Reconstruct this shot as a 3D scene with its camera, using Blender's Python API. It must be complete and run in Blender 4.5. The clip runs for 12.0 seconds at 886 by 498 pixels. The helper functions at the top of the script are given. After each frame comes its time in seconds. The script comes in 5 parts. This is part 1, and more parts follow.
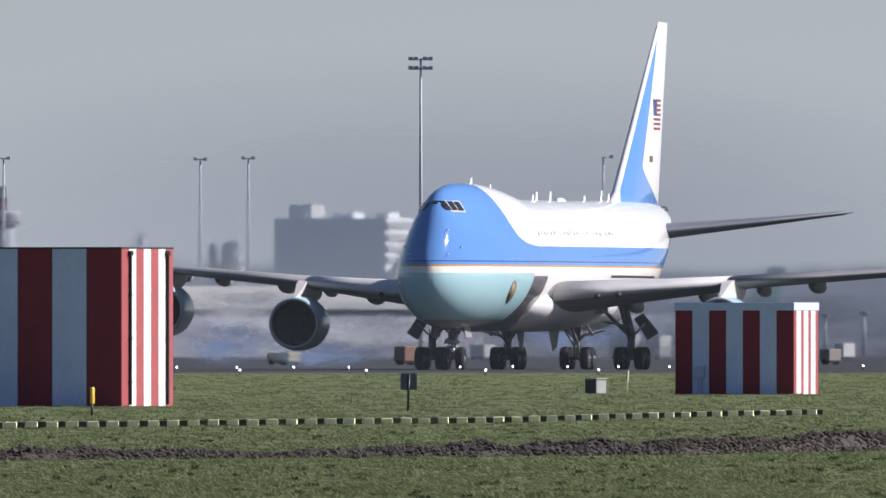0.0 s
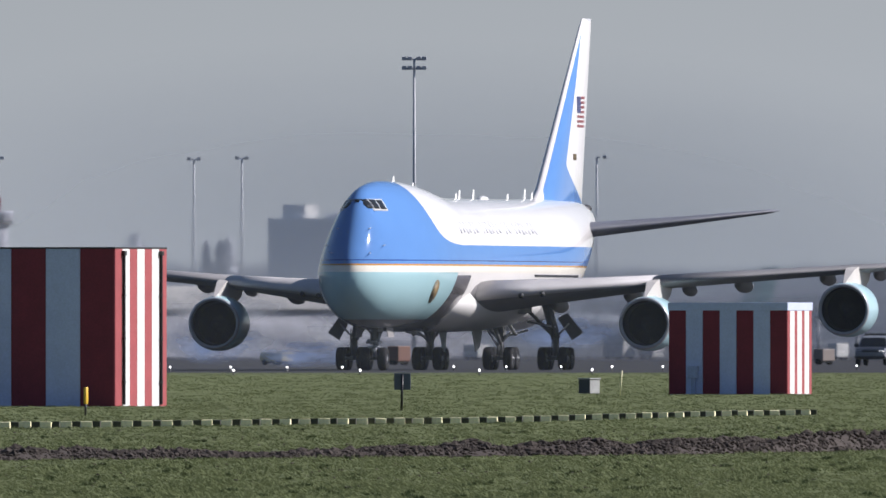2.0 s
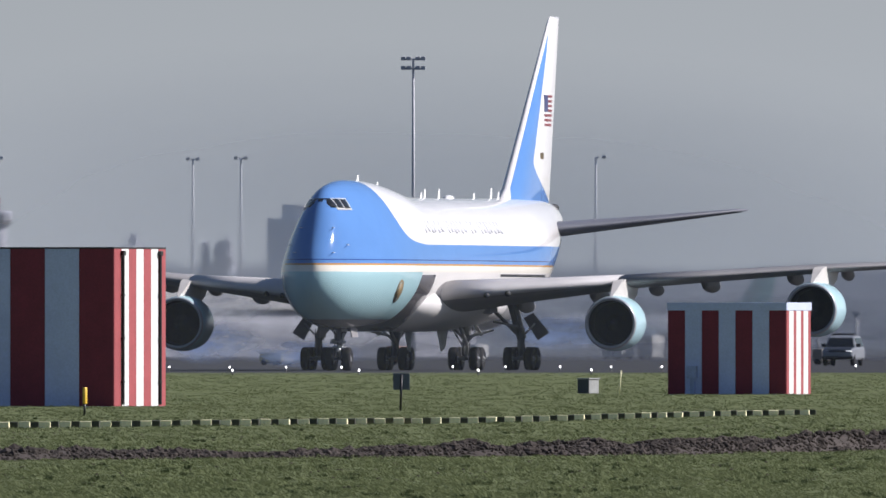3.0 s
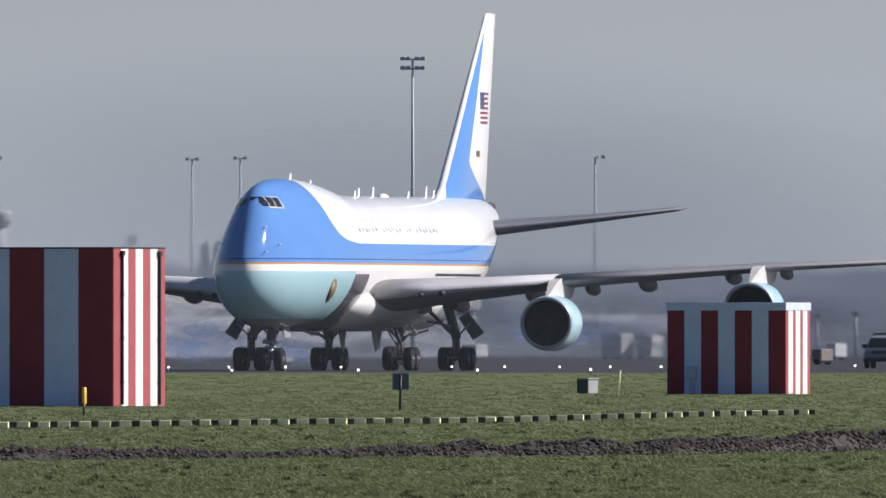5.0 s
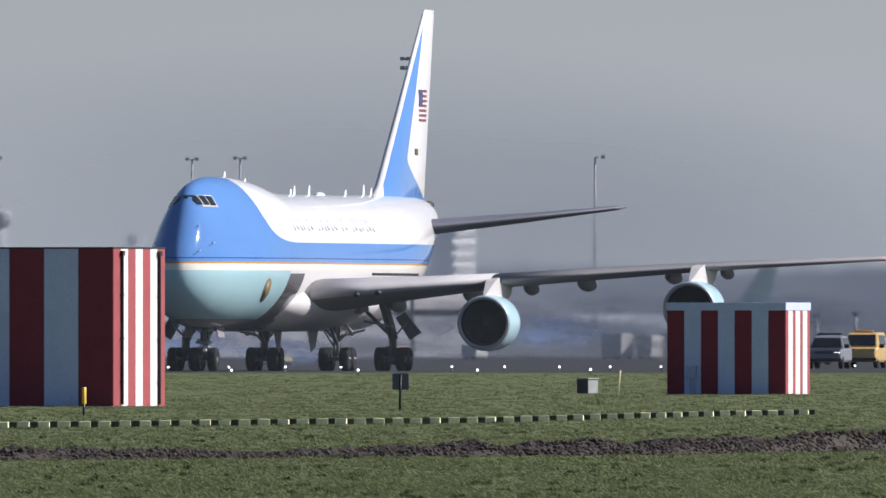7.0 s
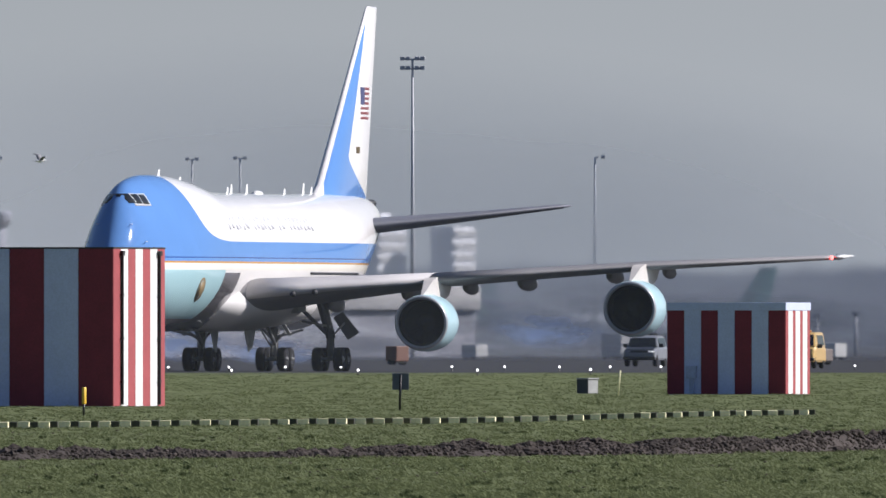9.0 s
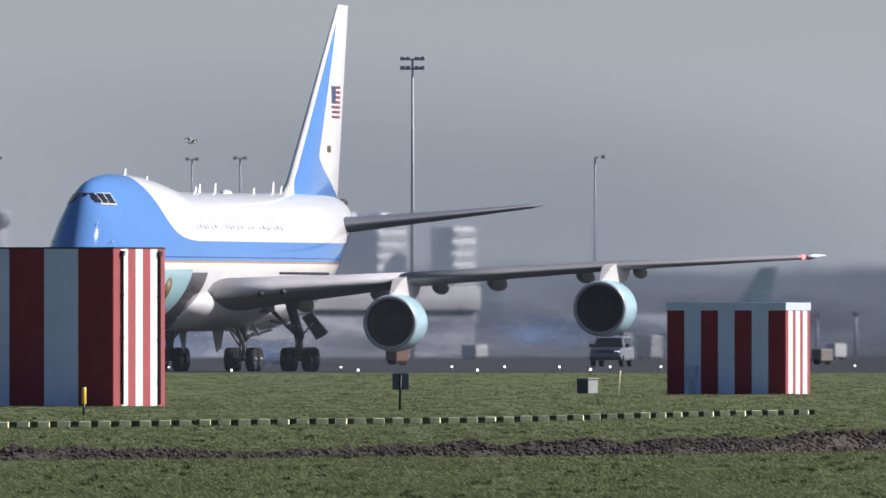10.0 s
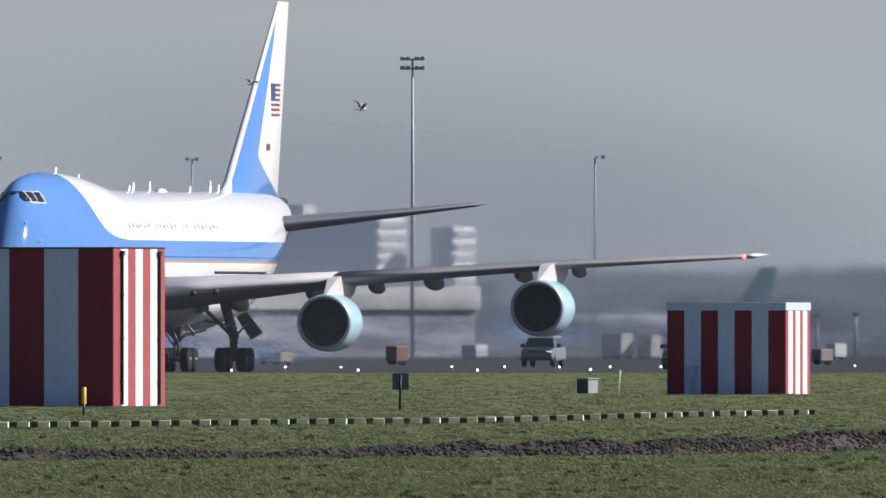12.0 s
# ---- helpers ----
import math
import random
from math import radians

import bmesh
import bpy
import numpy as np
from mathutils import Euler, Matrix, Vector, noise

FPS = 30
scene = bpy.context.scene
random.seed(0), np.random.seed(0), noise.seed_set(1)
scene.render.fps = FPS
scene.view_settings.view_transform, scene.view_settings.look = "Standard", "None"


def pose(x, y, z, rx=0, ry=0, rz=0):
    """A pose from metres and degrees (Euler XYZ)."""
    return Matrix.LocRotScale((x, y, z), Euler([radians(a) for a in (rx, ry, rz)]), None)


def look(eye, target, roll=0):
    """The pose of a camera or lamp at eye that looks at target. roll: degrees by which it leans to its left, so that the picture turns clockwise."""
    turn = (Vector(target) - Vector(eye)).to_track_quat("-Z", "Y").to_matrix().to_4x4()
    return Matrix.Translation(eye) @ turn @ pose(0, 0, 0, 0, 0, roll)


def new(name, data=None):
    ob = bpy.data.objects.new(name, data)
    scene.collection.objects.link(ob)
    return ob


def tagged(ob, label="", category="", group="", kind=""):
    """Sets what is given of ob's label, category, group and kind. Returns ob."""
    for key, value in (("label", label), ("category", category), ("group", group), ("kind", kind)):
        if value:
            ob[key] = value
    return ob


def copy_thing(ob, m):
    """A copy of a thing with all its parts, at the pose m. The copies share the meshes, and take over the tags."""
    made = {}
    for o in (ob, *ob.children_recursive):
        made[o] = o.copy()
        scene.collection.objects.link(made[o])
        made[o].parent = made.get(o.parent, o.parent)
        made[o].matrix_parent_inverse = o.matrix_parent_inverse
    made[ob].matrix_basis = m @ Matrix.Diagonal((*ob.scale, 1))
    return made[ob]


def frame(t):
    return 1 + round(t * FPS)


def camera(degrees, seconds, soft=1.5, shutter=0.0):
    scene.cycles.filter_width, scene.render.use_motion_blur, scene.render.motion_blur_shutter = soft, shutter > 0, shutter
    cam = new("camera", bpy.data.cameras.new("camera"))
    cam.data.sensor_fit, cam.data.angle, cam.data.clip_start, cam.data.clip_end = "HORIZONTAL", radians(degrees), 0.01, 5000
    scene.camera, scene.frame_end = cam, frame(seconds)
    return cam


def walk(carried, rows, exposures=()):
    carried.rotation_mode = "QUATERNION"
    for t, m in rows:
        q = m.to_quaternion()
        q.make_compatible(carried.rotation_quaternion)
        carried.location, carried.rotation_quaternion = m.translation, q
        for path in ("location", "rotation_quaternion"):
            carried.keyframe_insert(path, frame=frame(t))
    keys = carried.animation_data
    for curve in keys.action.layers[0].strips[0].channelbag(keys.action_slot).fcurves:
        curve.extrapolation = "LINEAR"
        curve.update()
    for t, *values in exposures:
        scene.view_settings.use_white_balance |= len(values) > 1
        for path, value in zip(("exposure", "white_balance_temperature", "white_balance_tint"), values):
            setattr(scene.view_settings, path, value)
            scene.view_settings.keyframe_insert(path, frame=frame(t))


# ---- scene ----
F_LONG = 52036.9          # focal length of the long lens, for a picture 1568 wide
EYE = 1.7466
FOV = math.degrees(2 * math.atan(784 / F_LONG))
cam = camera(FOV, 12.0, soft=1.6)


def aim(drift):
    """Camera pose: a long lens on a tripod at eye height, panned left by a small drift."""
    yaw = drift / F_LONG
    return look((0, 0, EYE), (-1000 * math.sin(yaw), 1000 * math.cos(yaw), EYE + 1000 * 157 / F_LONG))


walk(cam, [(0, aim(14.5)), (0.5, aim(11)), (1, aim(8)), (1.5, aim(5.3)), (2, aim(3.1)), (2.5, aim(2)), (3, aim(1.4)),
           (5, aim(0.2)), (7, aim(0)), (9, aim(0)), (12, aim(0))],
     [(0, 0.60, 5650, 17), (0.4, 0.46, 5650, 17), (12, 0.44, 5650, 17)])

# ---- light ----
SUN_EL, SUN_AZ = 34.0, 11.0     # degrees up, degrees beyond the picture's right
world = bpy.data.worlds.new("world")
scene.world = world
world.use_nodes = True
wn, wl = world.node_tree.nodes, world.node_tree.links
wn.clear()
sky = wn.new("ShaderNodeTexSky")
sky.sky_type, sky.sun_disc = "NISHITA", False
sky.sun_elevation, sky.sun_rotation = radians(SUN_EL), radians(90 - SUN_AZ)
sky.air_density, sky.dust_density, sky.ozone_density = 1.0, 1.0, 2.0
bg = wn.new("ShaderNodeBackground")
bg.inputs["Strength"].default_value = 0.0415
wl.new(sky.outputs[0], bg.inputs["Color"])
# the morning haze that lies along the whole horizon and thins out upwards
spot = wn.new("ShaderNodeTexCoord")
sep = wn.new("ShaderNodeSeparateXYZ")
wl.new(spot.outputs["Generated"], sep.inputs[0])


def step(op, a, b):
    m = wn.new("ShaderNodeMath")
    m.operation = op
    for k, v in enumerate((a, b)):
        if isinstance(v, (int, float)):
            m.inputs[k].default_value = v
        else:
            wl.new(v, m.inputs[k])
    return m.outputs[0]


thin = step("POWER", 2.718, step("MULTIPLY", step("ABSOLUTE", sep.outputs["Z"], 0), -26.0))
# haze scatters forwards, so that it is brighter on the sun's side
sunward = wn.new("ShaderNodeVectorMath")
sunward.operation = "DOT_PRODUCT"
sunward.inputs[1].default_value = (math.cos(radians(SUN_AZ)), math.sin(radians(SUN_AZ)), 0)
wl.new(spot.outputs["Generated"], sunward.inputs[0])
thin = step("MULTIPLY", thin, step("MAXIMUM", step("ADD", step("MULTIPLY", sunward.outputs["Value"], 1.0), 0.80), 0.3))
haze = wn.new("ShaderNodeBackground")
haze.inputs["Color"].default_value = (0.214, 0.228, 0.230, 1)
wl.new(thin, haze.inputs["Strength"])
both = wn.new("ShaderNodeAddShader")
wout = wn.new("ShaderNodeOutputWorld")
wl.new(bg.outputs[0], both.inputs[0])
wl.new(haze.outputs[0], both.inputs[1])
wl.new(both.outputs[0], wout.inputs["Surface"])

sun = new("sun", bpy.data.lights.new("sun", "SUN"))
sun.data.energy, sun.data.angle, sun.data.color = 5.0, radians(0.53), (1.0, 0.905, 0.765)
ce = math.cos(radians(SUN_EL))
sun.matrix_basis = look((0, 0, 0), (-ce * math.cos(radians(SUN_AZ)), -ce * math.sin(radians(SUN_AZ)), -math.sin(radians(SUN_EL))))

# ---- materials ----
def mat(name, base, rough=0.6, metal=0.0, vary=0.15, size=1.0, fine=0.05, bump=0.0, spec=0.5, island=0.0, coat=0.0):
    """A painted or natural surface: a base colour that varies at two scales, with fine relief."""
    m = bpy.data.materials.new(name)
    m.use_nodes = True
    n, l = m.node_tree.nodes, m.node_tree.links
    p = n["Principled BSDF"]
    p.inputs["Roughness"].default_value = rough
    p.inputs["Metallic"].default_value = metal
    p.inputs["Specular IOR Level"].default_value = spec
    p.inputs["Coat Weight"].default_value = coat
    p.inputs["Coat Roughness"].default_value = 0.06
    co = n.new("ShaderNodeTexCoord")
    big, small = n.new("ShaderNodeTexNoise"), n.new("ShaderNodeTexNoise")
    big.inputs["Scale"].default_value, small.inputs["Scale"].default_value = 1 / size, 1 / fine
    big.inputs["Detail"].default_value = 4
    add = n.new("ShaderNodeMath")
    add.operation = "ADD"
    l.new(co.outputs["Object"], big.inputs["Vector"])
    l.new(co.outputs["Object"], small.inputs["Vector"])
    l.new(big.outputs["Fac"], add.inputs[0])
    l.new(small.outputs["Fac"], add.inputs[1])
    last = add
    if island:
        geo = n.new("ShaderNodeNewGeometry")
        mad = n.new("ShaderNodeMath")
        mad.operation = "MULTIPLY_ADD"
        mad.inputs[1].default_value = island
        l.new(geo.outputs["Random Per Island"], mad.inputs[0])
        l.new(add.outputs[0], mad.inputs[2])
        last = mad
    rng = n.new("ShaderNodeMapRange")
    rng.inputs["From Min"].default_value, rng.inputs["From Max"].default_value = 0.6, 1.4 + island
    rng.inputs["To Min"].default_value, rng.inputs["To Max"].default_value = 1 - vary, 1 + vary
    l.new(last.outputs[0], rng.inputs["Value"])
    mul = n.new("ShaderNodeMix")
    mul.data_type, mul.blend_type = "RGBA", "MULTIPLY"
    mul.inputs["Factor"].default_value = 1.0
    mul.inputs["A"].default_value = (*base, 1)
    l.new(rng.outputs[0], mul.inputs["B"])
    l.new(mul.outputs["Result"], p.inputs["Base Color"])
    if bump:
        bp = n.new("ShaderNodeBump")
        bp.inputs["Strength"].default_value, bp.inputs["Distance"].default_value = 0.6, bump
        l.new(small.outputs["Fac"], bp.inputs["Height"])
        l.new(bp.outputs[0], p.inputs["Normal"])
    return m


def glow(name, colour, strength):
    m = bpy.data.materials.new(name)
    m.use_nodes = True
    p = m.node_tree.nodes["Principled BSDF"]
    p.inputs["Base Color"].default_value = (*colour, 1)
    p.inputs["Emission Color"].default_value = (*colour, 1)
    p.inputs["Emission Strength"].default_value = strength
    return m


def math_node(n, l, op, a, b=None):
    m = n.new("ShaderNodeMath")
    m.operation = op
    for k, v in enumerate((a, b)):
        if v is None:
            continue
        if isinstance(v, (int, float)):
            m.inputs[k].default_value = v
        else:
            l.new(v, m.inputs[k])
    return m.outputs[0]


BLUE, WHITE_P, CYAN_P, GOLD_P, CREAM, NAVY = (0.118, 0.255, 0.56), (0.82, 0.80, 0.77), (0.37, 0.56, 0.59), (0.50, 0.27, 0.07), (0.80, 0.76, 0.66), (0.03, 0.07, 0.26)
# underside grey, darkened so that the belly's shade is in the paint
GREY_SHADED_P = (0.27, 0.27, 0.275)


def livery(name, zones, shine=None):
    """Gloss paint whose colours are laid out over the hull. zones(math, y, z) gives pairs of a mask and a colour, the last on top."""
    m = mat(name, WHITE_P, 0.07, vary=0.07, size=2.0, fine=0.3, spec=0.16)
    n, l = m.node_tree.nodes, m.node_tree.links
    p = n["Principled BSDF"]
    mul = [q for q in n if q.bl_idname == "ShaderNodeMix"][0]
    co = [q for q in n if q.bl_idname == "ShaderNodeTexCoord"][0]
    sep = n.new("ShaderNodeSeparateXYZ")
    l.new(co.outputs["Object"], sep.inputs[0])
    aft = math_node(n, l, "ADD", sep.outputs["Y"], 33.5)
    # skin panels are never quite flat
    wave, dent = n.new("ShaderNodeTexNoise"), n.new("ShaderNodeBump")
    wave.inputs["Scale"].default_value, wave.inputs["Detail"].default_value = 2.6, 0.0
    dent.inputs["Strength"].default_value, dent.inputs["Distance"].default_value = 1.0, 0.004
    l.new(co.outputs["Object"], wave.inputs["Vector"])
    l.new(wave.outputs["Fac"], dent.inputs["Height"])
    l.new(dent.outputs["Normal"], p.inputs["Normal"])
    colour = None
    for mask, rgb in zones(lambda op, a, b=None: math_node(n, l, op, a, b), aft, sep.outputs["Z"]):
        mix = n.new("ShaderNodeMix")
        mix.data_type = "RGBA"
        l.new(mask, mix.inputs["Factor"])
        if colour is None:
            mix.inputs["A"].default_value = (*WHITE_P, 1)
        else:
            l.new(colour, mix.inputs["A"])
        mix.inputs["B"].default_value = (*rgb, 1)
        colour = mix.outputs["Result"]
    l.new(colour, mul.inputs["A"])
    if shine:
        bare = shine(lambda op, a, b=None: math_node(n, l, op, a, b), aft, sep.outputs["Z"])
        l.new(math_node(n, l, "MULTIPLY", bare, 0.5), p.inputs["Metallic"])
    return m


def hull_zones(f, a, z):
    edge = f("ADD", 10.5, f("DIVIDE", 1.2, f("MAXIMUM", f("SUBTRACT", z, 6.47), 0.02)))
    ahead = f("LESS_THAN", a, edge)
    low = f("LESS_THAN", z, 5.20)
    rear = f("MULTIPLY", low, f("GREATER_THAN", f("SUBTRACT", a, f("MULTIPLY", z, 0.9)), 9.7))
    return [(ahead, BLUE), (f("LESS_THAN", z, 6.66), BLUE), (f("LESS_THAN", z, 5.86), NAVY), (f("LESS_THAN", z, 5.80), BLUE),
            (f("LESS_THAN", z, 5.64), GOLD_P), (f("LESS_THAN", z, 5.54), CREAM), (low, CYAN_P), (rear, (0.76, 0.74, 0.71)),
            (dark_reflection_strip(f, a, z), (0.16, 0.15, 0.155)), (f("LESS_THAN", z, 2.7), GREY_SHADED_P)]


def dark_reflection_strip(f, a, z):
    """The half-metallic strip behind the pale blue belly, a dark reflection painted into its colour."""
    k = f("SUBTRACT", a, f("MULTIPLY", z, 0.9))
    return f("MULTIPLY", f("LESS_THAN", z, 5.05), f("MULTIPLY", f("GREATER_THAN", k, 9.7), f("LESS_THAN", k, 13.6)))


def fin_zones(f, a, z):
    line = f("ADD", 59.9, f("MULTIPLY", f("SUBTRACT", z, 11.3), 0.93))
    low = f("MULTIPLY", 3.0, f("POWER", f("MAXIMUM", f("SUBTRACT", 11.3, z), 0.0), 1.5))
    nose = f("ADD", 54.80, f("MULTIPLY", f("SUBTRACT", z, 9.8), 1.36))
    return [(f("LESS_THAN", a, f("ADD", line, low)), BLUE), (f("LESS_THAN", a, nose), WHITE_P)]


M_HULL, M_FIN = livery("hull_paint", hull_zones, dark_reflection_strip), livery("fin_paint", fin_zones)
M_WING = mat("wing_grey_paint", (0.235, 0.225, 0.225), 0.6, vary=0.12, size=2.0, fine=0.2)
# wing grey again, darkened because the tailplane lies in shade
M_TAILPLANE = mat("shaded_grey_paint", (0.12, 0.125, 0.15), 0.6, vary=0.12, size=2.0, fine=0.2)
# two tones of one slat grey: sunlit inboard, shaded outboard
M_SLAT_LIT = mat("lit_grey_slat", (0.50, 0.485, 0.48), 0.55, spec=0.15, vary=0.1)
M_SLAT_SHADE = mat("shaded_grey_slat", (0.22, 0.215, 0.22), 0.55, spec=0.15, vary=0.1)
M_COWL = mat("pale_blue_cowl_paint", (0.46, 0.66, 0.71), 0.25, vary=0.06, coat=0.2)
M_DARK = mat("dark_cavity", (0.015, 0.016, 0.02), 0.7, vary=0.2)
M_FAN = mat("fan_titanium", (0.022, 0.022, 0.027), 0.7, spec=0.2)
M_TYRE = mat("tyre_rubber", (0.016, 0.016, 0.018), 0.85, spec=0.2, vary=0.3, size=0.2, fine=0.03)
M_RIM = mat("wheel_alloy", (0.32, 0.32, 0.33), 0.4, metal=0.6)
M_STRUT = mat("gear_enamel", (0.20, 0.205, 0.21), 0.4, vary=0.15, size=0.3)
M_GLASS = mat("cockpit_glass", (0.012, 0.014, 0.016), 0.05, vary=0.05)
M_WHITE = mat("white_paint", (0.78, 0.78, 0.76), 0.35, vary=0.08)
M_RED_FLAG = mat("flag_red_paint", (0.22, 0.045, 0.05), 0.4)
M_GOLD = mat("gold_paint", (0.14, 0.105, 0.05), 0.8)
M_CREST = mat("dull_gold_crest", (0.20, 0.14, 0.055), 0.5, vary=0.3, size=0.3, fine=0.06)
M_NAVY = mat("navy_paint", (0.05, 0.06, 0.16), 0.4)
# side sheets carry shade's blue and dark in their colour, end red the sunlight
M_SHED_W = mat("weathered_white_shade_sheet", (0.56, 0.61, 0.82), 0.5, vary=0.12, size=0.7, fine=0.06)
M_SHED_R = mat("weathered_red_shade_sheet", (0.20, 0.017, 0.034), 0.5, vary=0.18, size=0.6, fine=0.06)
M_SHED_LIT = mat("sunlit_red_sheet", (0.34, 0.07, 0.075), 0.5, vary=0.18, size=0.6, fine=0.06)
M_GRASS = mat("grass_blades", (0.135, 0.157, 0.074), 0.9, vary=0.30, size=4.0, fine=0.2, island=0.8, spec=0.08)
grass_nodes, grass_links = M_GRASS.node_tree.nodes, M_GRASS.node_tree.links
through_leaf, leaf_mix = grass_nodes.new("ShaderNodeBsdfTranslucent"), grass_nodes.new("ShaderNodeMixShader")
leaf_mix.inputs[0].default_value = 0.30
grass_links.new([q for q in grass_nodes if q.bl_idname == "ShaderNodeMix"][0].outputs["Result"], through_leaf.inputs["Color"])
grass_links.new(grass_nodes["Principled BSDF"].outputs[0], leaf_mix.inputs[1])
grass_links.new(through_leaf.outputs[0], leaf_mix.inputs[2])
grass_links.new(leaf_mix.outputs[0], grass_nodes["Material Output"].inputs[0])
M_TURF = mat("turf", (0.12, 0.14, 0.060), 0.9, vary=0.35, size=9.0, fine=0.4, bump=0.03, spec=0.1)
M_SOIL = mat("turned_soil", (0.060, 0.050, 0.043), 0.9, vary=0.6, size=0.25, fine=0.04, bump=0.03, island=0.5, spec=0.2)
M_ASPHALT = mat("asphalt", (0.034, 0.034, 0.037), 0.85, vary=0.25, size=5.0, fine=0.1, spec=0.2)
M_BLACK = mat("black_enamel", (0.02, 0.02, 0.022), 0.4)
M_YELLOW = mat("yellow_paint", (0.80, 0.50, 0.04), 0.45)
M_BAR_Y = mat("faded_yellow_block", (0.86, 0.81, 0.50), 0.7, vary=0.2, size=0.2, fine=0.03)
M_BAR_K = mat("black_block", (0.045, 0.048, 0.03), 0.7, vary=0.3, size=0.2, fine=0.03)
M_LAMP = glow("lamp_white", (1.0, 0.93, 0.80), 3.0)
M_HEAD = glow("headlamp_glow", (1.0, 0.93, 0.80), 1.1)
M_REDLAMP = glow("lamp_red", (1.0, 0.08, 0.06), 6.0)


# ---- mesh helpers ----
def part(name, bm, material, parent=None, label="", smooth=True):
    me = bpy.data.meshes.new(name)
    bmesh.ops.recalc_face_normals(bm, faces=bm.faces)
    bm.to_mesh(me)
    bm.free()
    for q in (material if isinstance(material, (list, tuple)) else [material]):
        me.materials.append(q)
    for f in me.polygons:
        f.use_smooth = smooth
    ob = new(name, me)
    ob.parent = parent
    if label:
        ob["label"] = label
    return ob


def empty(name, m=None):
    ob = new(name)
    if m is not None:
        ob.matrix_basis = m
    return ob


def loft(bm, rings, ends=True):
    vs = [[bm.verts.new(p) for p in r] for r in rings]
    k = len(vs[0])
    for r, s in zip(vs, vs[1:]):
        for i in range(k):
            bm.faces.new((r[i], r[(i + 1) % k], s[(i + 1) % k], s[i]))
    if ends:
        bm.faces.new(vs[0][::-1])
        bm.faces.new(vs[-1])
    return vs


def box(bm, x0, x1, y0, y1, z0, z1, bevel=0.0):
    made = bmesh.ops.create_cube(bm, size=1.0, matrix=Matrix.Translation(((x0 + x1) / 2, (y0 + y1) / 2, (z0 + z1) / 2)) @ Matrix.Diagonal((x1 - x0, y1 - y0, z1 - z0, 1)))
    if bevel:
        es = {e for v in made["verts"] for e in v.link_edges}
        bmesh.ops.bevel(bm, geom=list(es), offset=bevel, segments=2, affect="EDGES", profile=0.5)
    return bm


def tube(bm, p, q, r0, r1=None, seg=12):
    p, q = Vector(p), Vector(q)
    d = (q - p)
    bmesh.ops.create_cone(bm, cap_ends=True, segments=seg, radius1=r0, radius2=r0 if r1 is None else r1, depth=d.length,
                          matrix=Matrix.Translation((p + q) / 2) @ d.to_track_quat("Z", "Y").to_matrix().to_4x4())
    return bm


def spin(bm, profile, axis="y", seg=32, at=(0, 0, 0), caps=True):
    """A closed turned body: profile of (along, radius) pairs round an axis."""
    rings = []
    for s, r in profile:
        ring = []
        for i in range(seg):
            t = 2 * math.pi * i / seg
            c, e = r * math.cos(t), r * math.sin(t)
            v = {"x": (s, c, e), "y": (c, s, e), "z": (c, e, s)}[axis]
            ring.append(Vector(v) + Vector(at))
        rings.append(ring)
    loft(bm, rings if caps else rings + [rings[0]], caps)
    if not caps:
        bmesh.ops.remove_doubles(bm, verts=bm.verts, dist=1e-5)
    return bm


def nb():
    return bmesh.new()


def glide(xs, ys, x):
    """A smooth monotone-ish curve through points."""
    xs, ys = np.array(xs, float), np.array(ys, float)
    d = np.gradient(ys, xs)
    i = int(np.clip(np.searchsorted(xs, x) - 1, 0, len(xs) - 2))
    h = xs[i + 1] - xs[i]
    sl = (ys[i + 1] - ys[i]) / h
    d0, d1 = d[i], d[i + 1]
    if sl == 0:
        d0 = d1 = 0
    else:
        d0 = sl * min(max(d0 / sl, 0), 3)
        d1 = sl * min(max(d1 / sl, 0), 3)
    t = (x - xs[i]) / h
    return float((1 + 2 * t) * (1 - t) ** 2 * ys[i] + t * (1 - t) ** 2 * h * d0 + t * t * (3 - 2 * t) * ys[i + 1] + t * t * (t - 1) * h * d1)

# ---- ground ----
def at(px, dist):
    """The sideways place of a line of sight at a distance."""
    return (px - 784) / F_LONG * dist


def sheet(name, x0, x1, y0, y1, z, material, nx=1, ny=1):
    bm = nb()
    g = [[bm.verts.new((x0 + (x1 - x0) * i / nx, y0 + (y1 - y0) * j / ny, z)) for i in range(nx + 1)] for j in range(ny + 1)]
    for j in range(ny):
        for i in range(nx):
            bm.faces.new((g[j][i], g[j][i + 1], g[j + 1][i + 1], g[j + 1][i]))
    return part(name, bm, material, smooth=False)


tagged(sheet("ground", -15000, 15000, -15000, 15000, 0, M_TURF), "flat green airfield turf reaching the horizon", "ground", kind="structure")
tagged(sheet("taxiway", -900, 900, 1462, 5600, 0.012, M_ASPHALT), "dark grey asphalt taxiway and apron", "taxiway", kind="structure")


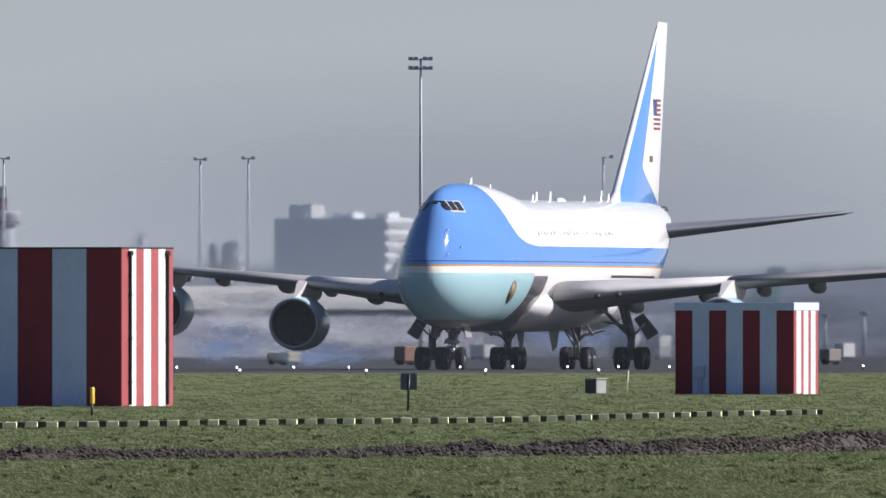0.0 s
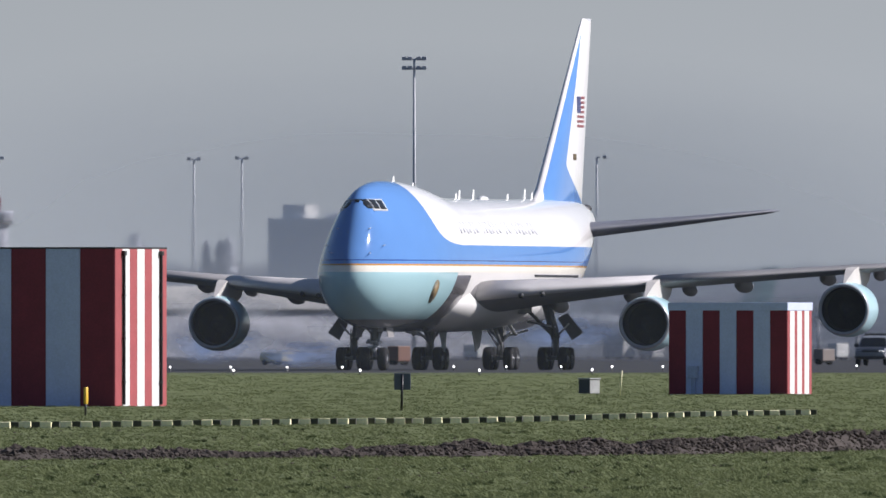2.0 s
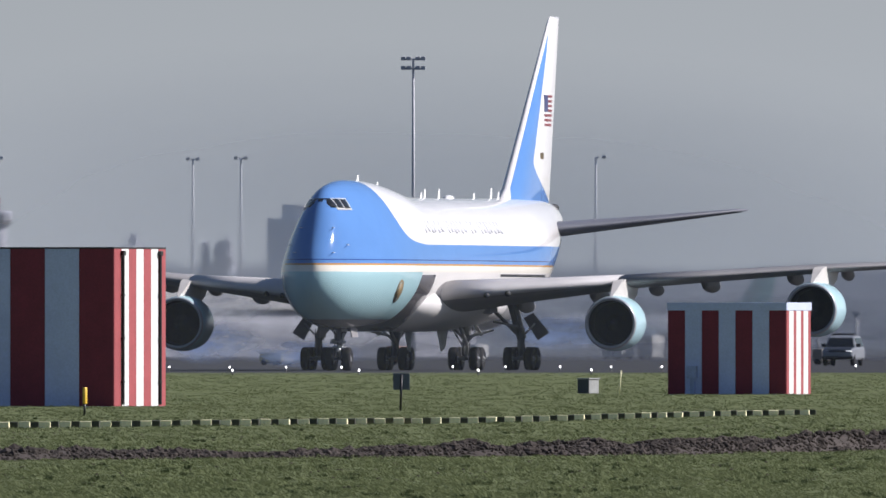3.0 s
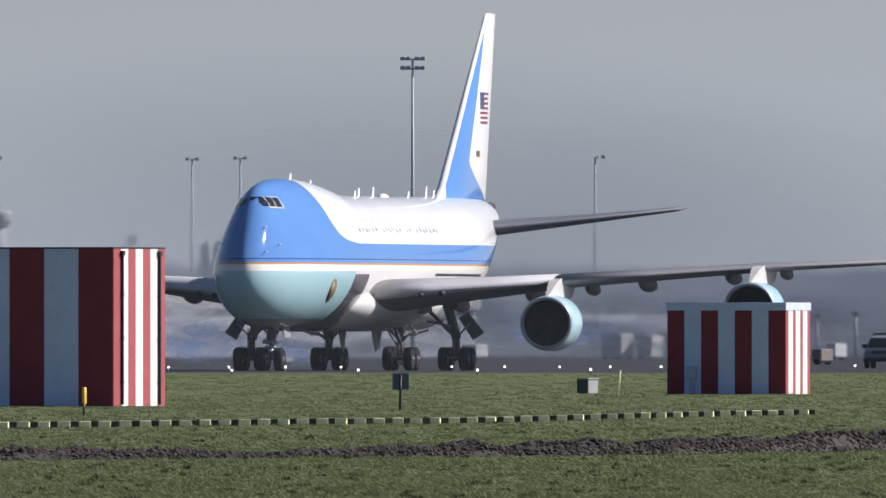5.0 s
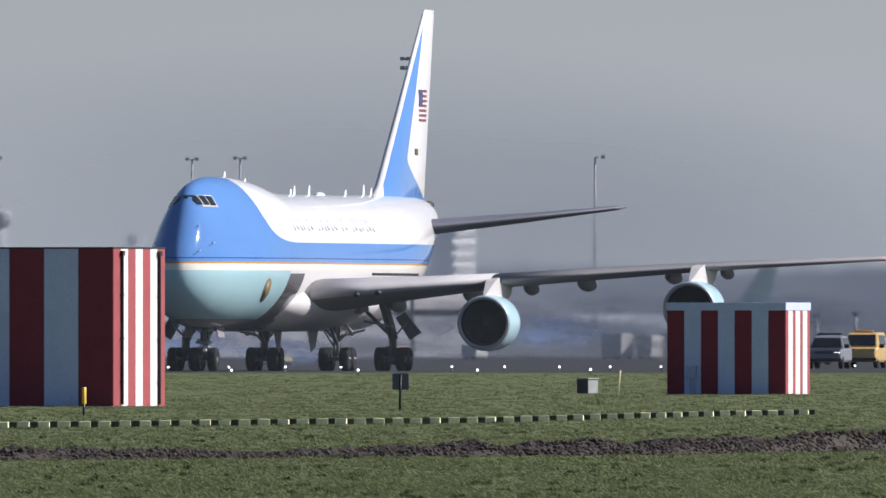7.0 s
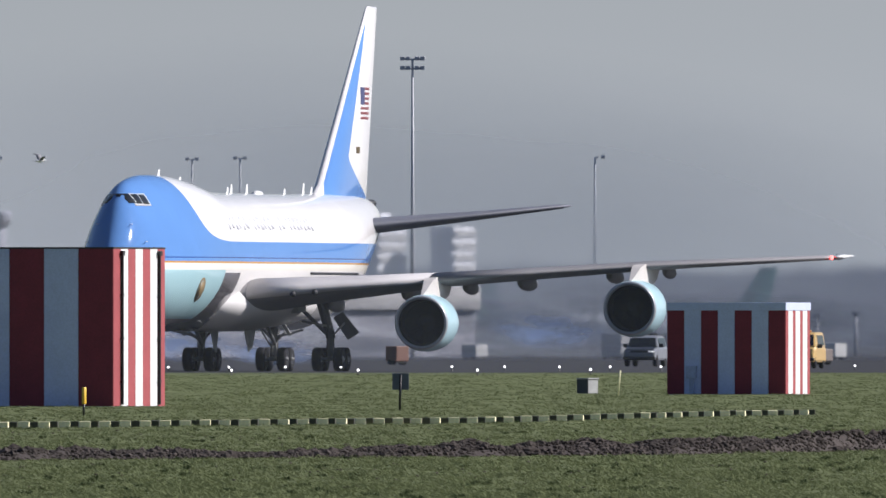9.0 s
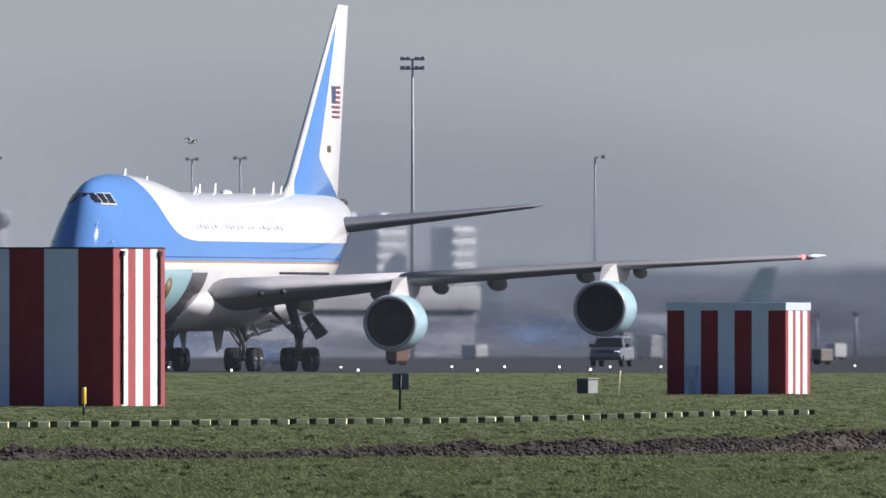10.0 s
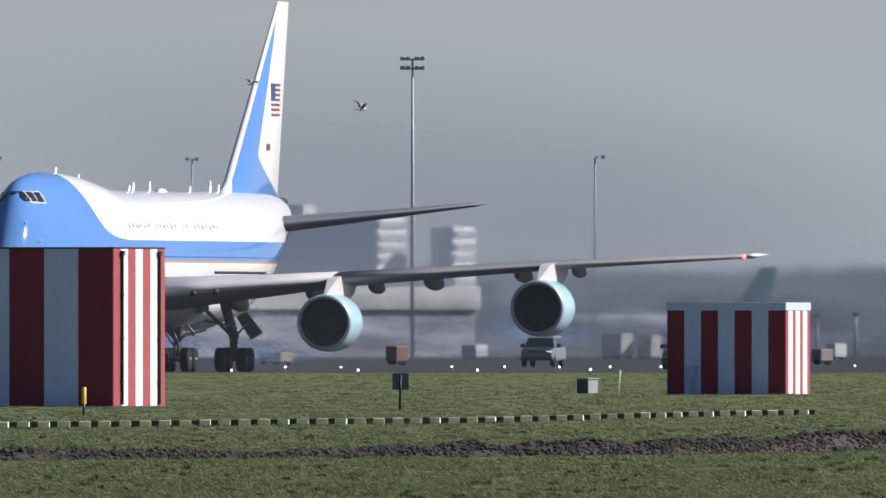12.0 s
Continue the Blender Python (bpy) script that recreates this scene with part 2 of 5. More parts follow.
def grass():
    rng = np.random.default_rng(4)
    vs, fs = [], []
    count = 52000
    dist = 1.0 / rng.uniform(1 / 1460, 1 / 290, count)
    side = rng.uniform(-1, 1, count) * (dist * 0.0185 + 1.5)
    clump = np.array([noise.noise((s * 0.9, d * 0.05, 3.0)) for s, d in zip(side, dist)])
    for k in range(count):
        d, s = dist[k], side[k]
        h0 = (0.018 + 0.026 * rng.random()) * (1 + 0.7 * clump[k])
        grow = 0.7 + d / 700
        for _ in range(5):
            x, y = s + rng.normal(0, 0.05 * grow), d + rng.normal(0, 0.12)
            w = 0.006 * grow * (0.7 + rng.random())
            lean, h = rng.normal(0, 0.03) * grow, h0 * (0.6 + 0.7 * rng.random())
            turn = rng.uniform(-0.9, 0.9)
            dx, dy = w * math.cos(turn), w * math.sin(turn)
            i = len(vs)
            vs += [(x - dx, y - dy, 0), (x + dx, y + dy, 0), (x + lean + dx * 0.6, y + rng.normal(0, 0.02), h * 0.65), (x + lean * 1.8, y, h)]
            fs += [(i, i + 1, i + 2), (i, i + 2, i + 3)]
    me = bpy.data.meshes.new("grass")
    me.from_pydata(vs, [], fs)
    me.materials.append(M_GRASS)
    tagged(new("grass", me), "short uneven green grass with dry tips", "grass", kind="stuff")


def weed_tufts():
    """Dark broad-leaved tufts scattered through the near turf."""
    rng = np.random.default_rng(21)
    vs, fs = [], []
    for k in range(420):
        d = 1.0 / rng.uniform(1 / 640, 1 / 310)
        s = rng.uniform(-1, 1) * (d * 0.0165 + 0.5)
        if noise.noise((s * 0.8, d * 0.04, 8.0)) < -0.12:
            continue
        r = rng.uniform(0.012, 0.045)
        for _ in range(16):
            x, y = s + rng.normal(0, r), d + rng.normal(0, 0.1)
            h, w, lean = rng.uniform(0.02, 0.055), rng.uniform(0.006, 0.014), rng.normal(0, 0.02)
            i = len(vs)
            vs += [(x - w, y, 0), (x + w, y, 0), (x + lean + w * 0.8, y - 0.01, h * 0.6), (x + lean, y, h), (x + lean - w * 0.8, y - 0.01, h * 0.6)]
            fs.append((i, i + 1, i + 2, i + 3, i + 4))
    me = bpy.data.meshes.new("weed_tufts")
    me.from_pydata(vs, [], fs)
    me.materials.append(mat("dark_weed_leaves", (0.085, 0.11, 0.05), 0.9, vary=0.4, size=0.5, island=0.6, spec=0.05))
    tagged(new("weed_tufts", me), "dark broad-leaved weed tufts scattered in the turf", "weeds", kind="stuff")


grass(), weed_tufts()


# ---- the airliner ----
PLANE_AFT = 33.5          # metres behind the nose of the origin


def hull_ring(a, n=72):
    st = [0, 0.12, 0.4, 1, 2, 3, 4, 6, 9, 13, 17, 22, 26, 46, 52, 58, 64, 67, 68.6]
    top = glide(st, [5.05, 5.6, 6.15, 6.95, 8.1, 9.0, 9.5, 9.85, 10.03, 10.0, 9.8, 9.35, 9.2, 9.22, 9.28, 9.3, 9.2, 8.95, 8.5], a)
    bot = glide(st, [4.75, 4.35, 3.95, 3.45, 2.95, 2.65, 2.45, 2.22, 2.1, 2.05, 2.05, 2.05, 2.05, 2.1, 2.8, 4.3, 6.1, 7.0, 7.6], a)
    wid = glide(st, [0.1, 0.38, 0.74, 1.18, 1.68, 2.02, 2.3, 2.7, 3.1, 3.25, 3.25, 3.25, 3.25, 3.25, 3.0, 2.3, 1.4, 0.85, 0.35], a)
    mid = glide(st, [4.9, 4.9, 4.92, 4.98, 5.05, 5.12, 5.18, 5.27, 5.33, 5.35, 5.35, 5.35, 5.35, 5.4, 5.9, 6.8, 7.6, 7.95, 8.05], a)
    egg = glide([0, 4, 9, 16, 24, 70], [0.1, 0.36, 0.22, 0.11, 0, 0], a)
    pts = []
    for i in range(n):
        t = 2 * math.pi * i / n
        c, s = math.cos(t), math.sin(t)
        if s <= 0:
            p = (wid * c, mid + (mid - bot) * s)
        else:
            p = (wid * c * (1 - egg * s), mid + (top - mid) * s)
        pts.append(Vector((p[0], a - PLANE_AFT, p[1])))
    return pts


def foil(le, te, z, thick, n=10, droop=0.0):
    """A wing section at one span station: le and te give (b, aft) pairs; z of the chord's middle line at both ends."""
    xs = [0.5 * (1 - math.cos(math.pi * i / n)) for i in range(n + 1)]
    out = []
    chord = te[1] - le[1]
    prof = lambda x: 5 * thick * (0.2969 * math.sqrt(x) - 0.126 * x - 0.3516 * x * x + 0.2843 * x ** 3 - 0.1036 * x ** 4)
    for x in xs:
        out.append((x, prof(x) * 1.1))
    for x in xs[-2:0:-1]:
        out.append((x, -prof(x) * 0.9))
    return [(le[0], le[1] + x * chord - PLANE_AFT, z[0] + (z[1] - z[0]) * x + y * chord - droop * (1 - x) ** 3) for x, y in out]


M_CHROME = mat("bright_gear_metal", (0.62, 0.62, 0.63), 0.3, metal=0.7)
M_LIP = mat("inlet_lip_metal", (0.40, 0.41, 0.42), 0.45, metal=0.5)
M_PYLON = mat("pylon_paint", (0.60, 0.57, 0.53), 0.5, vary=0.1)
WING_B = [0.0, 3.0, 6.0, 11.7, 21.0, 29.6]
WING_LE = [17.6, 19.0, 20.6, 25.6, 34.4, 42.8]
WING_TE = [32.8, 33.0, 33.6, 35.7, 41.6, 46.9]
WING_ZL = [3.75, 3.95, 4.22, 4.72, 5.42, 5.88]
WING_ZT = [3.3, 3.5, 3.9, 4.6, 5.4, 5.95]
WING_TH = [0.13, 0.12, 0.10, 0.072, 0.066, 0.06]


def wing_low(b, f):
    """Height of the wing's underside at span b and chord fraction f."""
    b = abs(b)
    zl, zt = np.interp(b, WING_B, WING_ZL), np.interp(b, WING_B, WING_ZT)
    c = np.interp(b, WING_B, WING_TE) - np.interp(b, WING_B, WING_LE)
    return zl + (zt - zl) * f - 0.42 * np.interp(b, WING_B, WING_TH) * c * (1 - f) ** 0.7


def wheel(plane, b, a, z, r, w, kind):
    hub = new(kind)
    hub.parent = plane
    hub.location = (b, a - PLANE_AFT, z)
    if not wheel.made.get(r):
        bm = nb()
        spin(bm, [(-w / 2 + 0.02, r * 0.52), (-w / 2, r * 0.62), (-w / 2, r * 0.85), (-w * 0.4, r * 0.96), (-w * 0.2, r), (w * 0.2, r), (w * 0.4, r * 0.96), (w / 2, r * 0.85), (w / 2, r * 0.62), (w / 2 - 0.02, r * 0.52)], "x", 28)
        ty = part("tyre", bm, M_TYRE, hub)
        bm = nb()
        spin(bm, [(-w / 2 - 0.01, 0.06), (-w / 2 - 0.01, 0.12), (-w / 2 + 0.06, 0.16), (-w / 2 + 0.04, r * 0.5), (w / 2 - 0.04, r * 0.5), (w / 2 - 0.06, 0.16), (w / 2 + 0.01, 0.12), (w / 2 + 0.01, 0.06)], "x", 20)
        for k in range(6):
            t = k * math.pi / 3
            for sx in (-1, 1):
                box(bm, sx * (w / 2 - 0.045), sx * (w / 2 - 0.02), 0.2 * math.cos(t) - 0.035, 0.2 * math.cos(t) + 0.035, 0.2 * math.sin(t) - 0.035, 0.2 * math.sin(t) + 0.035)
        ri = part("rim", bm, M_RIM, hub, smooth=False)
        wheel.made[r] = (ty.data, ri.data)
    else:
        for nm, me in zip(("tyre", "rim"), wheel.made[r]):
            o = new(nm, me)
            o.parent = hub
    WHEELS.append((hub, (b, a - PLANE_AFT, z), r))
    return hub


wheel.made = {}
WHEELS = []


def airliner():
    plane = tagged(empty("airliner"), "four-engined blue and white wide-body jet taxiing on its wheels", "airplane")
    bm = nb()
    st = [0.02, 0.06, 0.12, 0.2, 0.3, 0.45, 0.65, 0.9, 1.2, 1.6, 2, 2.5, 3, 3.5, 4, 4.6, 5.3, 6, 7, 8, 9, 10, 11, 12, 13, 14, 15, 16, 17, 18, 19, 20, 21, 22, 23, 24, 25, 26, 28, 32, 36, 40, 44, 46, 48, 50, 52, 54, 56, 58, 60, 62, 64, 65.5, 67, 68, 68.6]
    loft(bm, [hull_ring(a) for a in st])
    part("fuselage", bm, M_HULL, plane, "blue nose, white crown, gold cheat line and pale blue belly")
    # wing-to-body fairing
    bm = nb()
    rings = []
    for a, w, h in ((14.6, 0.6, 0.2), (15.6, 2.2, 0.75), (17.2, 2.95, 1.2), (19.0, 3.3, 1.4), (21.0, 3.45, 1.45), (23.4, 3.6, 1.45), (29.4, 3.7, 1.45), (34.4, 3.6, 1.4), (38.4, 3.2, 1.2), (42.4, 2.0, 0.7), (43.9, 0.8, 0.2)):
        rings.append([(w * math.cos(t), a - PLANE_AFT, 3.5 + h * math.sin(t)) for t in np.linspace(0, 2 * math.pi, 33)[:-1]])
    loft(bm, rings)
    part("belly_fairing", bm, mat("fairing_paint", (0.74, 0.72, 0.69), 0.35, vary=0.12, size=1.5), plane, "off-white fairing round the wing root")
    for s in (1, -1):
        bm = nb()
        loft(bm, [foil((s * b, le), (s * b, te), (zl, zt), th, 12) for b, le, te, zl, zt, th in zip(WING_B, WING_LE, WING_TE, WING_ZL, WING_ZT, WING_TH)])
        wing = part("wing", bm, M_WING, plane, "swept grey wing")
        # inner edge painted as lit, outer edge as shaded, mostly on the upper side
        for bs, paint, look_of in (((3.3, 6.0, 8.6, 11.6), M_SLAT_LIT, "grey inboard leading edge painted as if lit"), ((11.65, 16.0, 21.0, 29.2), M_SLAT_SHADE, "grey outboard leading edge painted as if shaded")):
            rings = []
            for b in bs:
                le = np.interp(b, WING_B, WING_LE)
                te = np.interp(b, WING_B, WING_TE)
                sec = foil((s * b, le - 0.02), (s * b, te), (np.interp(b, WING_B, WING_ZL), np.interp(b, WING_B, WING_ZT)), np.interp(b, WING_B, WING_TH) * 1.03, 12)
                rings.append([sec[i] for i in (4, 3, 2, 1, 0, 23)])
            bm = nb()
            loft(bm, rings)
            part("leading_edge", bm, paint, wing, look_of)
        bm = nb()
        loft(bm, [foil((s * 29.6, 42.8), (s * 29.6, 46.9), (5.88, 5.95), 0.075), foil((s * 29.95, 44.0), (s * 29.95, 47.0), (5.93, 5.99), 0.05)])
        part("wing_tip", bm, M_WHITE, wing)
        bm = nb()
        bmesh.ops.create_uvsphere(bm, u_segments=10, v_segments=6, radius=0.11, matrix=Matrix.Translation((s * 29.5, 42.75 - PLANE_AFT, 5.88)))
        part("navigation_light", bm, M_REDLAMP if s > 0 else glow("lamp_green", (0.1, 0.9, 0.3), 2.0), wing)
        for b, ln, r in ((5.4, 4.2, 0.42), (9.2, 4.6, 0.45), (14.7, 4.4, 0.42), (18.8, 4.0, 0.38), (12.0, 3.4, 0.36), (21.3, 3.0, 0.33)):
            te = np.interp(b, WING_B, WING_TE)
            zt = wing_low(b, 0.8)
            bm = nb()
            rings = []
            for u in (0, 0.06, 0.18, 0.35, 0.55, 0.75, 0.9, 1.0):
                rr = r * (math.sin(math.pi * min(1, 0.08 + u * 0.9)) ** 0.6) * 0.95 + 0.03
                rings.append([(s * b + rr * 0.75 * math.cos(t), te - ln * 0.78 + ln * u - PLANE_AFT, zt - 0.20 - 0.12 * u + rr * (0.95 if math.sin(t) < 0 else 1.15) * math.sin(t)) for t in np.linspace(0, 2 * math.pi, 17)[:-1]])
            loft(bm, rings)
            part("flap_fairing", bm, M_WING, wing)
        for b in (5.5, 6.5):
            bm = nb()
            bmesh.ops.create_uvsphere(bm, u_segments=14, v_segments=8, radius=1, matrix=Matrix.Translation((s * b, float(np.interp(b, WING_B, WING_LE)) + 0.15 - PLANE_AFT, float(np.interp(b, WING_B, WING_ZL)) - 0.2)) @ Matrix.Diagonal((0.17, 0.3, 0.16, 1)))
            part("landing_light_pod", bm, M_DARK, wing)
        # engines
        for b, a, z in ((11.7, 22.9, 2.5), (20.95, 31.5, 3.24)):
            c = (s * b, a - PLANE_AFT, z)
            bm = nb()
            spin(bm, [(1.6, 1.14), (0.5, 1.17), (0.12, 1.21), (0.0, 1.28), (0.05, 1.35), (0.3, 1.42), (0.9, 1.47), (1.8, 1.48), (2.8, 1.42), (3.6, 1.28), (4.3, 1.10), (4.25, 1.05), (3.6, 1.1), (1.7, 1.12)], "y", 40, c, False)
            nac = part("nacelle", bm, M_COWL, plane, "pale blue engine nacelle")
            bm = nb()
            spin(bm, [(0.20, 1.19), (0.08, 1.22), (-0.012, 1.285), (0.03, 1.345), (0.14, 1.395), (0.15, 1.37), (0.08, 1.30)], "y", 40, c, False)
            part("inlet_lip", bm, M_LIP, nac, "polished metal inlet lip")
            bm = nb()
            spin(bm, [(0.17, 1.185), (0.5, 1.15), (1.62, 1.12), (1.62, 1.13), (0.5, 1.165), (0.17, 1.2)], "y", 40, c, False)
            part("inlet_liner", bm, M_DARK, nac, "dark inlet liner")
            bm = nb()
            spin(bm, [(1.45, 1.11), (1.35, 0.5), (1.05, 0.28), (0.75, 0.05), (1.5, 0.04), (1.55, 1.11)], "y", 32, c)
            part("spinner", bm, M_DARK, nac)
            bm = nb()
            for k in range(26):
                t = 2 * math.pi * k / 26
                m = Matrix.Translation(c) @ Matrix.Rotation(t, 4, "Y")
                vs = [bm.verts.new(m @ Vector(v)) for v in ((-0.06, 1.3, 0.3), (0.06, 1.42, 0.3), (0.17, 1.45, 1.09), (-0.13, 1.2, 1.09))]
                bm.faces.new(vs)
            part("fan_blade", bm, M_FAN, nac).name = "fan"
            bm = nb()
            spin(bm, [(3.2, 0.95), (4.2, 0.86), (5.3, 0.62), (5.25, 0.56), (4.8, 0.5), (5.9, 0.12), (5.95, 0.02), (3.3, 0.02)], "y", 28, c)
            part("exhaust_cone", bm, M_FAN, nac)
            # pylon
            bm = nb()
            le = float(np.interp(b, WING_B, WING_LE))
            zw = float(np.interp(b, WING_B, WING_ZL))
            low = [(a + 0.9, z + 1.36), (a + 2.2, z + 1.42), (a + 4.2, z + 1.0), (a + 6.2, wing_low(b, 0.45) - 0.5), (le + 5.2, wing_low(b, 0.55))]
            up = [(a + 0.25, z + 1.40), (a + 2.0, zw - 0.05), (le + 0.15, zw + 0.12), (le + 1.6, zw + 0.1), (le + 5.3, wing_low(b, 0.55) + 0.1)]
            prev = None
            for (al, zl), (au, zu), hw in zip(low, up, (0.05, 0.24, 0.3, 0.3, 0.08)):
                ring = [bm.verts.new((s * b + q * hw, aa - PLANE_AFT, zz)) for q, aa, zz in ((-1, al, zl), (1, al, zl), (1, au, zu), (-1, au, zu))]
                if prev:
                    for i in range(4):
                        bm.faces.new((prev[i], prev[(i + 1) % 4], ring[(i + 1) % 4], ring[i]))
                else:
                    bm.faces.new(ring)
                prev = ring
            bm.faces.new(prev)
            part("pylon", bm, M_PYLON, nac, "off-white engine pylon", smooth=False)
        # tailplane
        bm = nb()
        loft(bm, [foil((s * b, le), (s * b, te), (z, z + 0.05), th) for b, le, te, z, th in ((0.6, 57.8, 66.9, 7.5, 0.10), (2.0, 59.0, 67.2, 7.62, 0.10), (6.5, 62.6, 68.1, 8.12, 0.09), (10.55, 66.0, 69.0, 8.62, 0.08), (10.8, 66.7, 69.05, 8.66, 0.05))])
        part("tailplane", bm, M_TAILPLANE, plane, "swept grey tailplane with shade in its paint")
    # fin
    bm = nb()
    rings = []
    for z, le, te, th in ((8.3, 50.5, 67.2, 0.07), (9.1, 52.9, 67.4, 0.085), (9.8, 54.6, 67.6, 0.09), (13.5, 59.6, 68.65, 0.09), (19.0, 67.1, 70.2, 0.10), (19.25, 67.5, 70.25, 0.06)):
        sec = foil((0, le), (0, te), (0, 0), th, 12)
        rings.append([(q[2], q[1], z) for q in sec])
    loft(bm, rings)
    fin = part("tail_fin", bm, M_FIN, plane, "tall fin, blue in front and white behind")
    for s in (1, -1):
        for k in range(7):
            y0 = 63.9 + (1.3 if k < 4 else 0)
            z = 14.95 - 0.26 * k
            bm = nb()
            loft(bm, [[(fin_x(a, z + dz, s) * s + s * dd, a - PLANE_AFT, z + dz) for dd, dz in ((-0.02, 0), (0.012, 0), (0.012, -0.13), (-0.02, -0.13))] for a in np.linspace(y0, 67.1, 4)])
            part("flag_stripe", bm, M_RED_FLAG, fin, smooth=False)
        bm = nb()
        loft(bm, [[(fin_x(a, 14.95 + dz, s) * s + s * dd, a - PLANE_AFT, 14.95 + dz) for dd, dz in ((-0.02, 0), (0.014, 0), (0.014, -0.91), (-0.02, -0.91))] for a in np.linspace(63.9, 65.2, 3)])
        part("flag_canton", bm, M_NAVY, fin, smooth=False)
        bm = nb()
        for k in range(5):
            a0 = 62.2 + 0.28 * k
            loft(bm, [[(fin_x(a, 11.8 + dz, s) * s + s * dd, a - PLANE_AFT, 11.8 + dz) for dd, dz in ((-0.02, 0), (0.012, 0), (0.012, -0.35), (-0.02, -0.35))] for a in (a0, a0 + 0.17)])
        part("serial_bars", bm, M_GOLD, fin, smooth=False)
    return plane, fin


def fin_x(a, z, s=1):
    """Half thickness of the fin at a point of its side."""
    le = np.interp(z, [8.3, 9.1, 9.8, 13.5, 19.0], [50.5, 52.9, 54.6, 59.6, 67.1])
    te = np.interp(z, [8.3, 19.0], [67.2, 70.2])
    c = te - le
    x = min(max((a - le) / c, 0), 1)
    return 5 * np.interp(z, [9.8, 13.5, 19.0], [0.09, 0.09, 0.10]) * c * (1.1 if s > 0 else 0.9) * (0.2969 * math.sqrt(x) - 0.126 * x - 0.3516 * x * x + 0.2843 * x ** 3 - 0.1036 * x ** 4) + 0.004


def hull_point(a, z, s, out=0.0):
    """A point of the fuselage's side at station a and height z."""
    ring = hull_ring(a, 144)
    half = sorted((p for p in ring if p.x * s >= -1e-6), key=lambda p: p.z)
    zs = [p.z for p in half]
    x = float(np.interp(z, zs, [p.x for p in half]))
    return Vector((x + s * out, a - PLANE_AFT, z))


def decal(plane, name, material, a0, a1, z0, z1, s, n=4, m=3, out=0.015, label="", skew=0.0):
    """A thin plate that follows the hull's side."""
    bm = nb()
    outer = [[bm.verts.new(hull_point(a0 + (a1 - a0) * i / n + skew * (j / m - 0.5), z0 + (z1 - z0) * j / m, s, out)) for i in range(n + 1)] for j in range(m + 1)]
    inner = [[bm.verts.new(hull_point(a0 + (a1 - a0) * i / n + skew * (j / m - 0.5), z0 + (z1 - z0) * j / m, s, -0.03)) for i in range(n + 1)] for j in range(m + 1)]
    for j in range(m):
        for i in range(n):
            bm.faces.new((outer[j][i], outer[j][i + 1], outer[j + 1][i + 1], outer[j + 1][i]))
            bm.faces.new((inner[j][i], inner[j + 1][i], inner[j + 1][i + 1], inner[j][i + 1]))
    rim = [(j, 0) for j in range(m + 1)] + [(m, i) for i in range(1, n + 1)] + [(j, n) for j in range(m - 1, -1, -1)] + [(0, i) for i in range(n - 1, 0, -1)]
    for k in range(len(rim)):
        (j, i), (jj, ii) = rim[k], rim[(k + 1) % len(rim)]
        bm.faces.new((outer[j][i], outer[jj][ii], inner[jj][ii], inner[j][i]))
    return part(name, bm, material, plane, label)


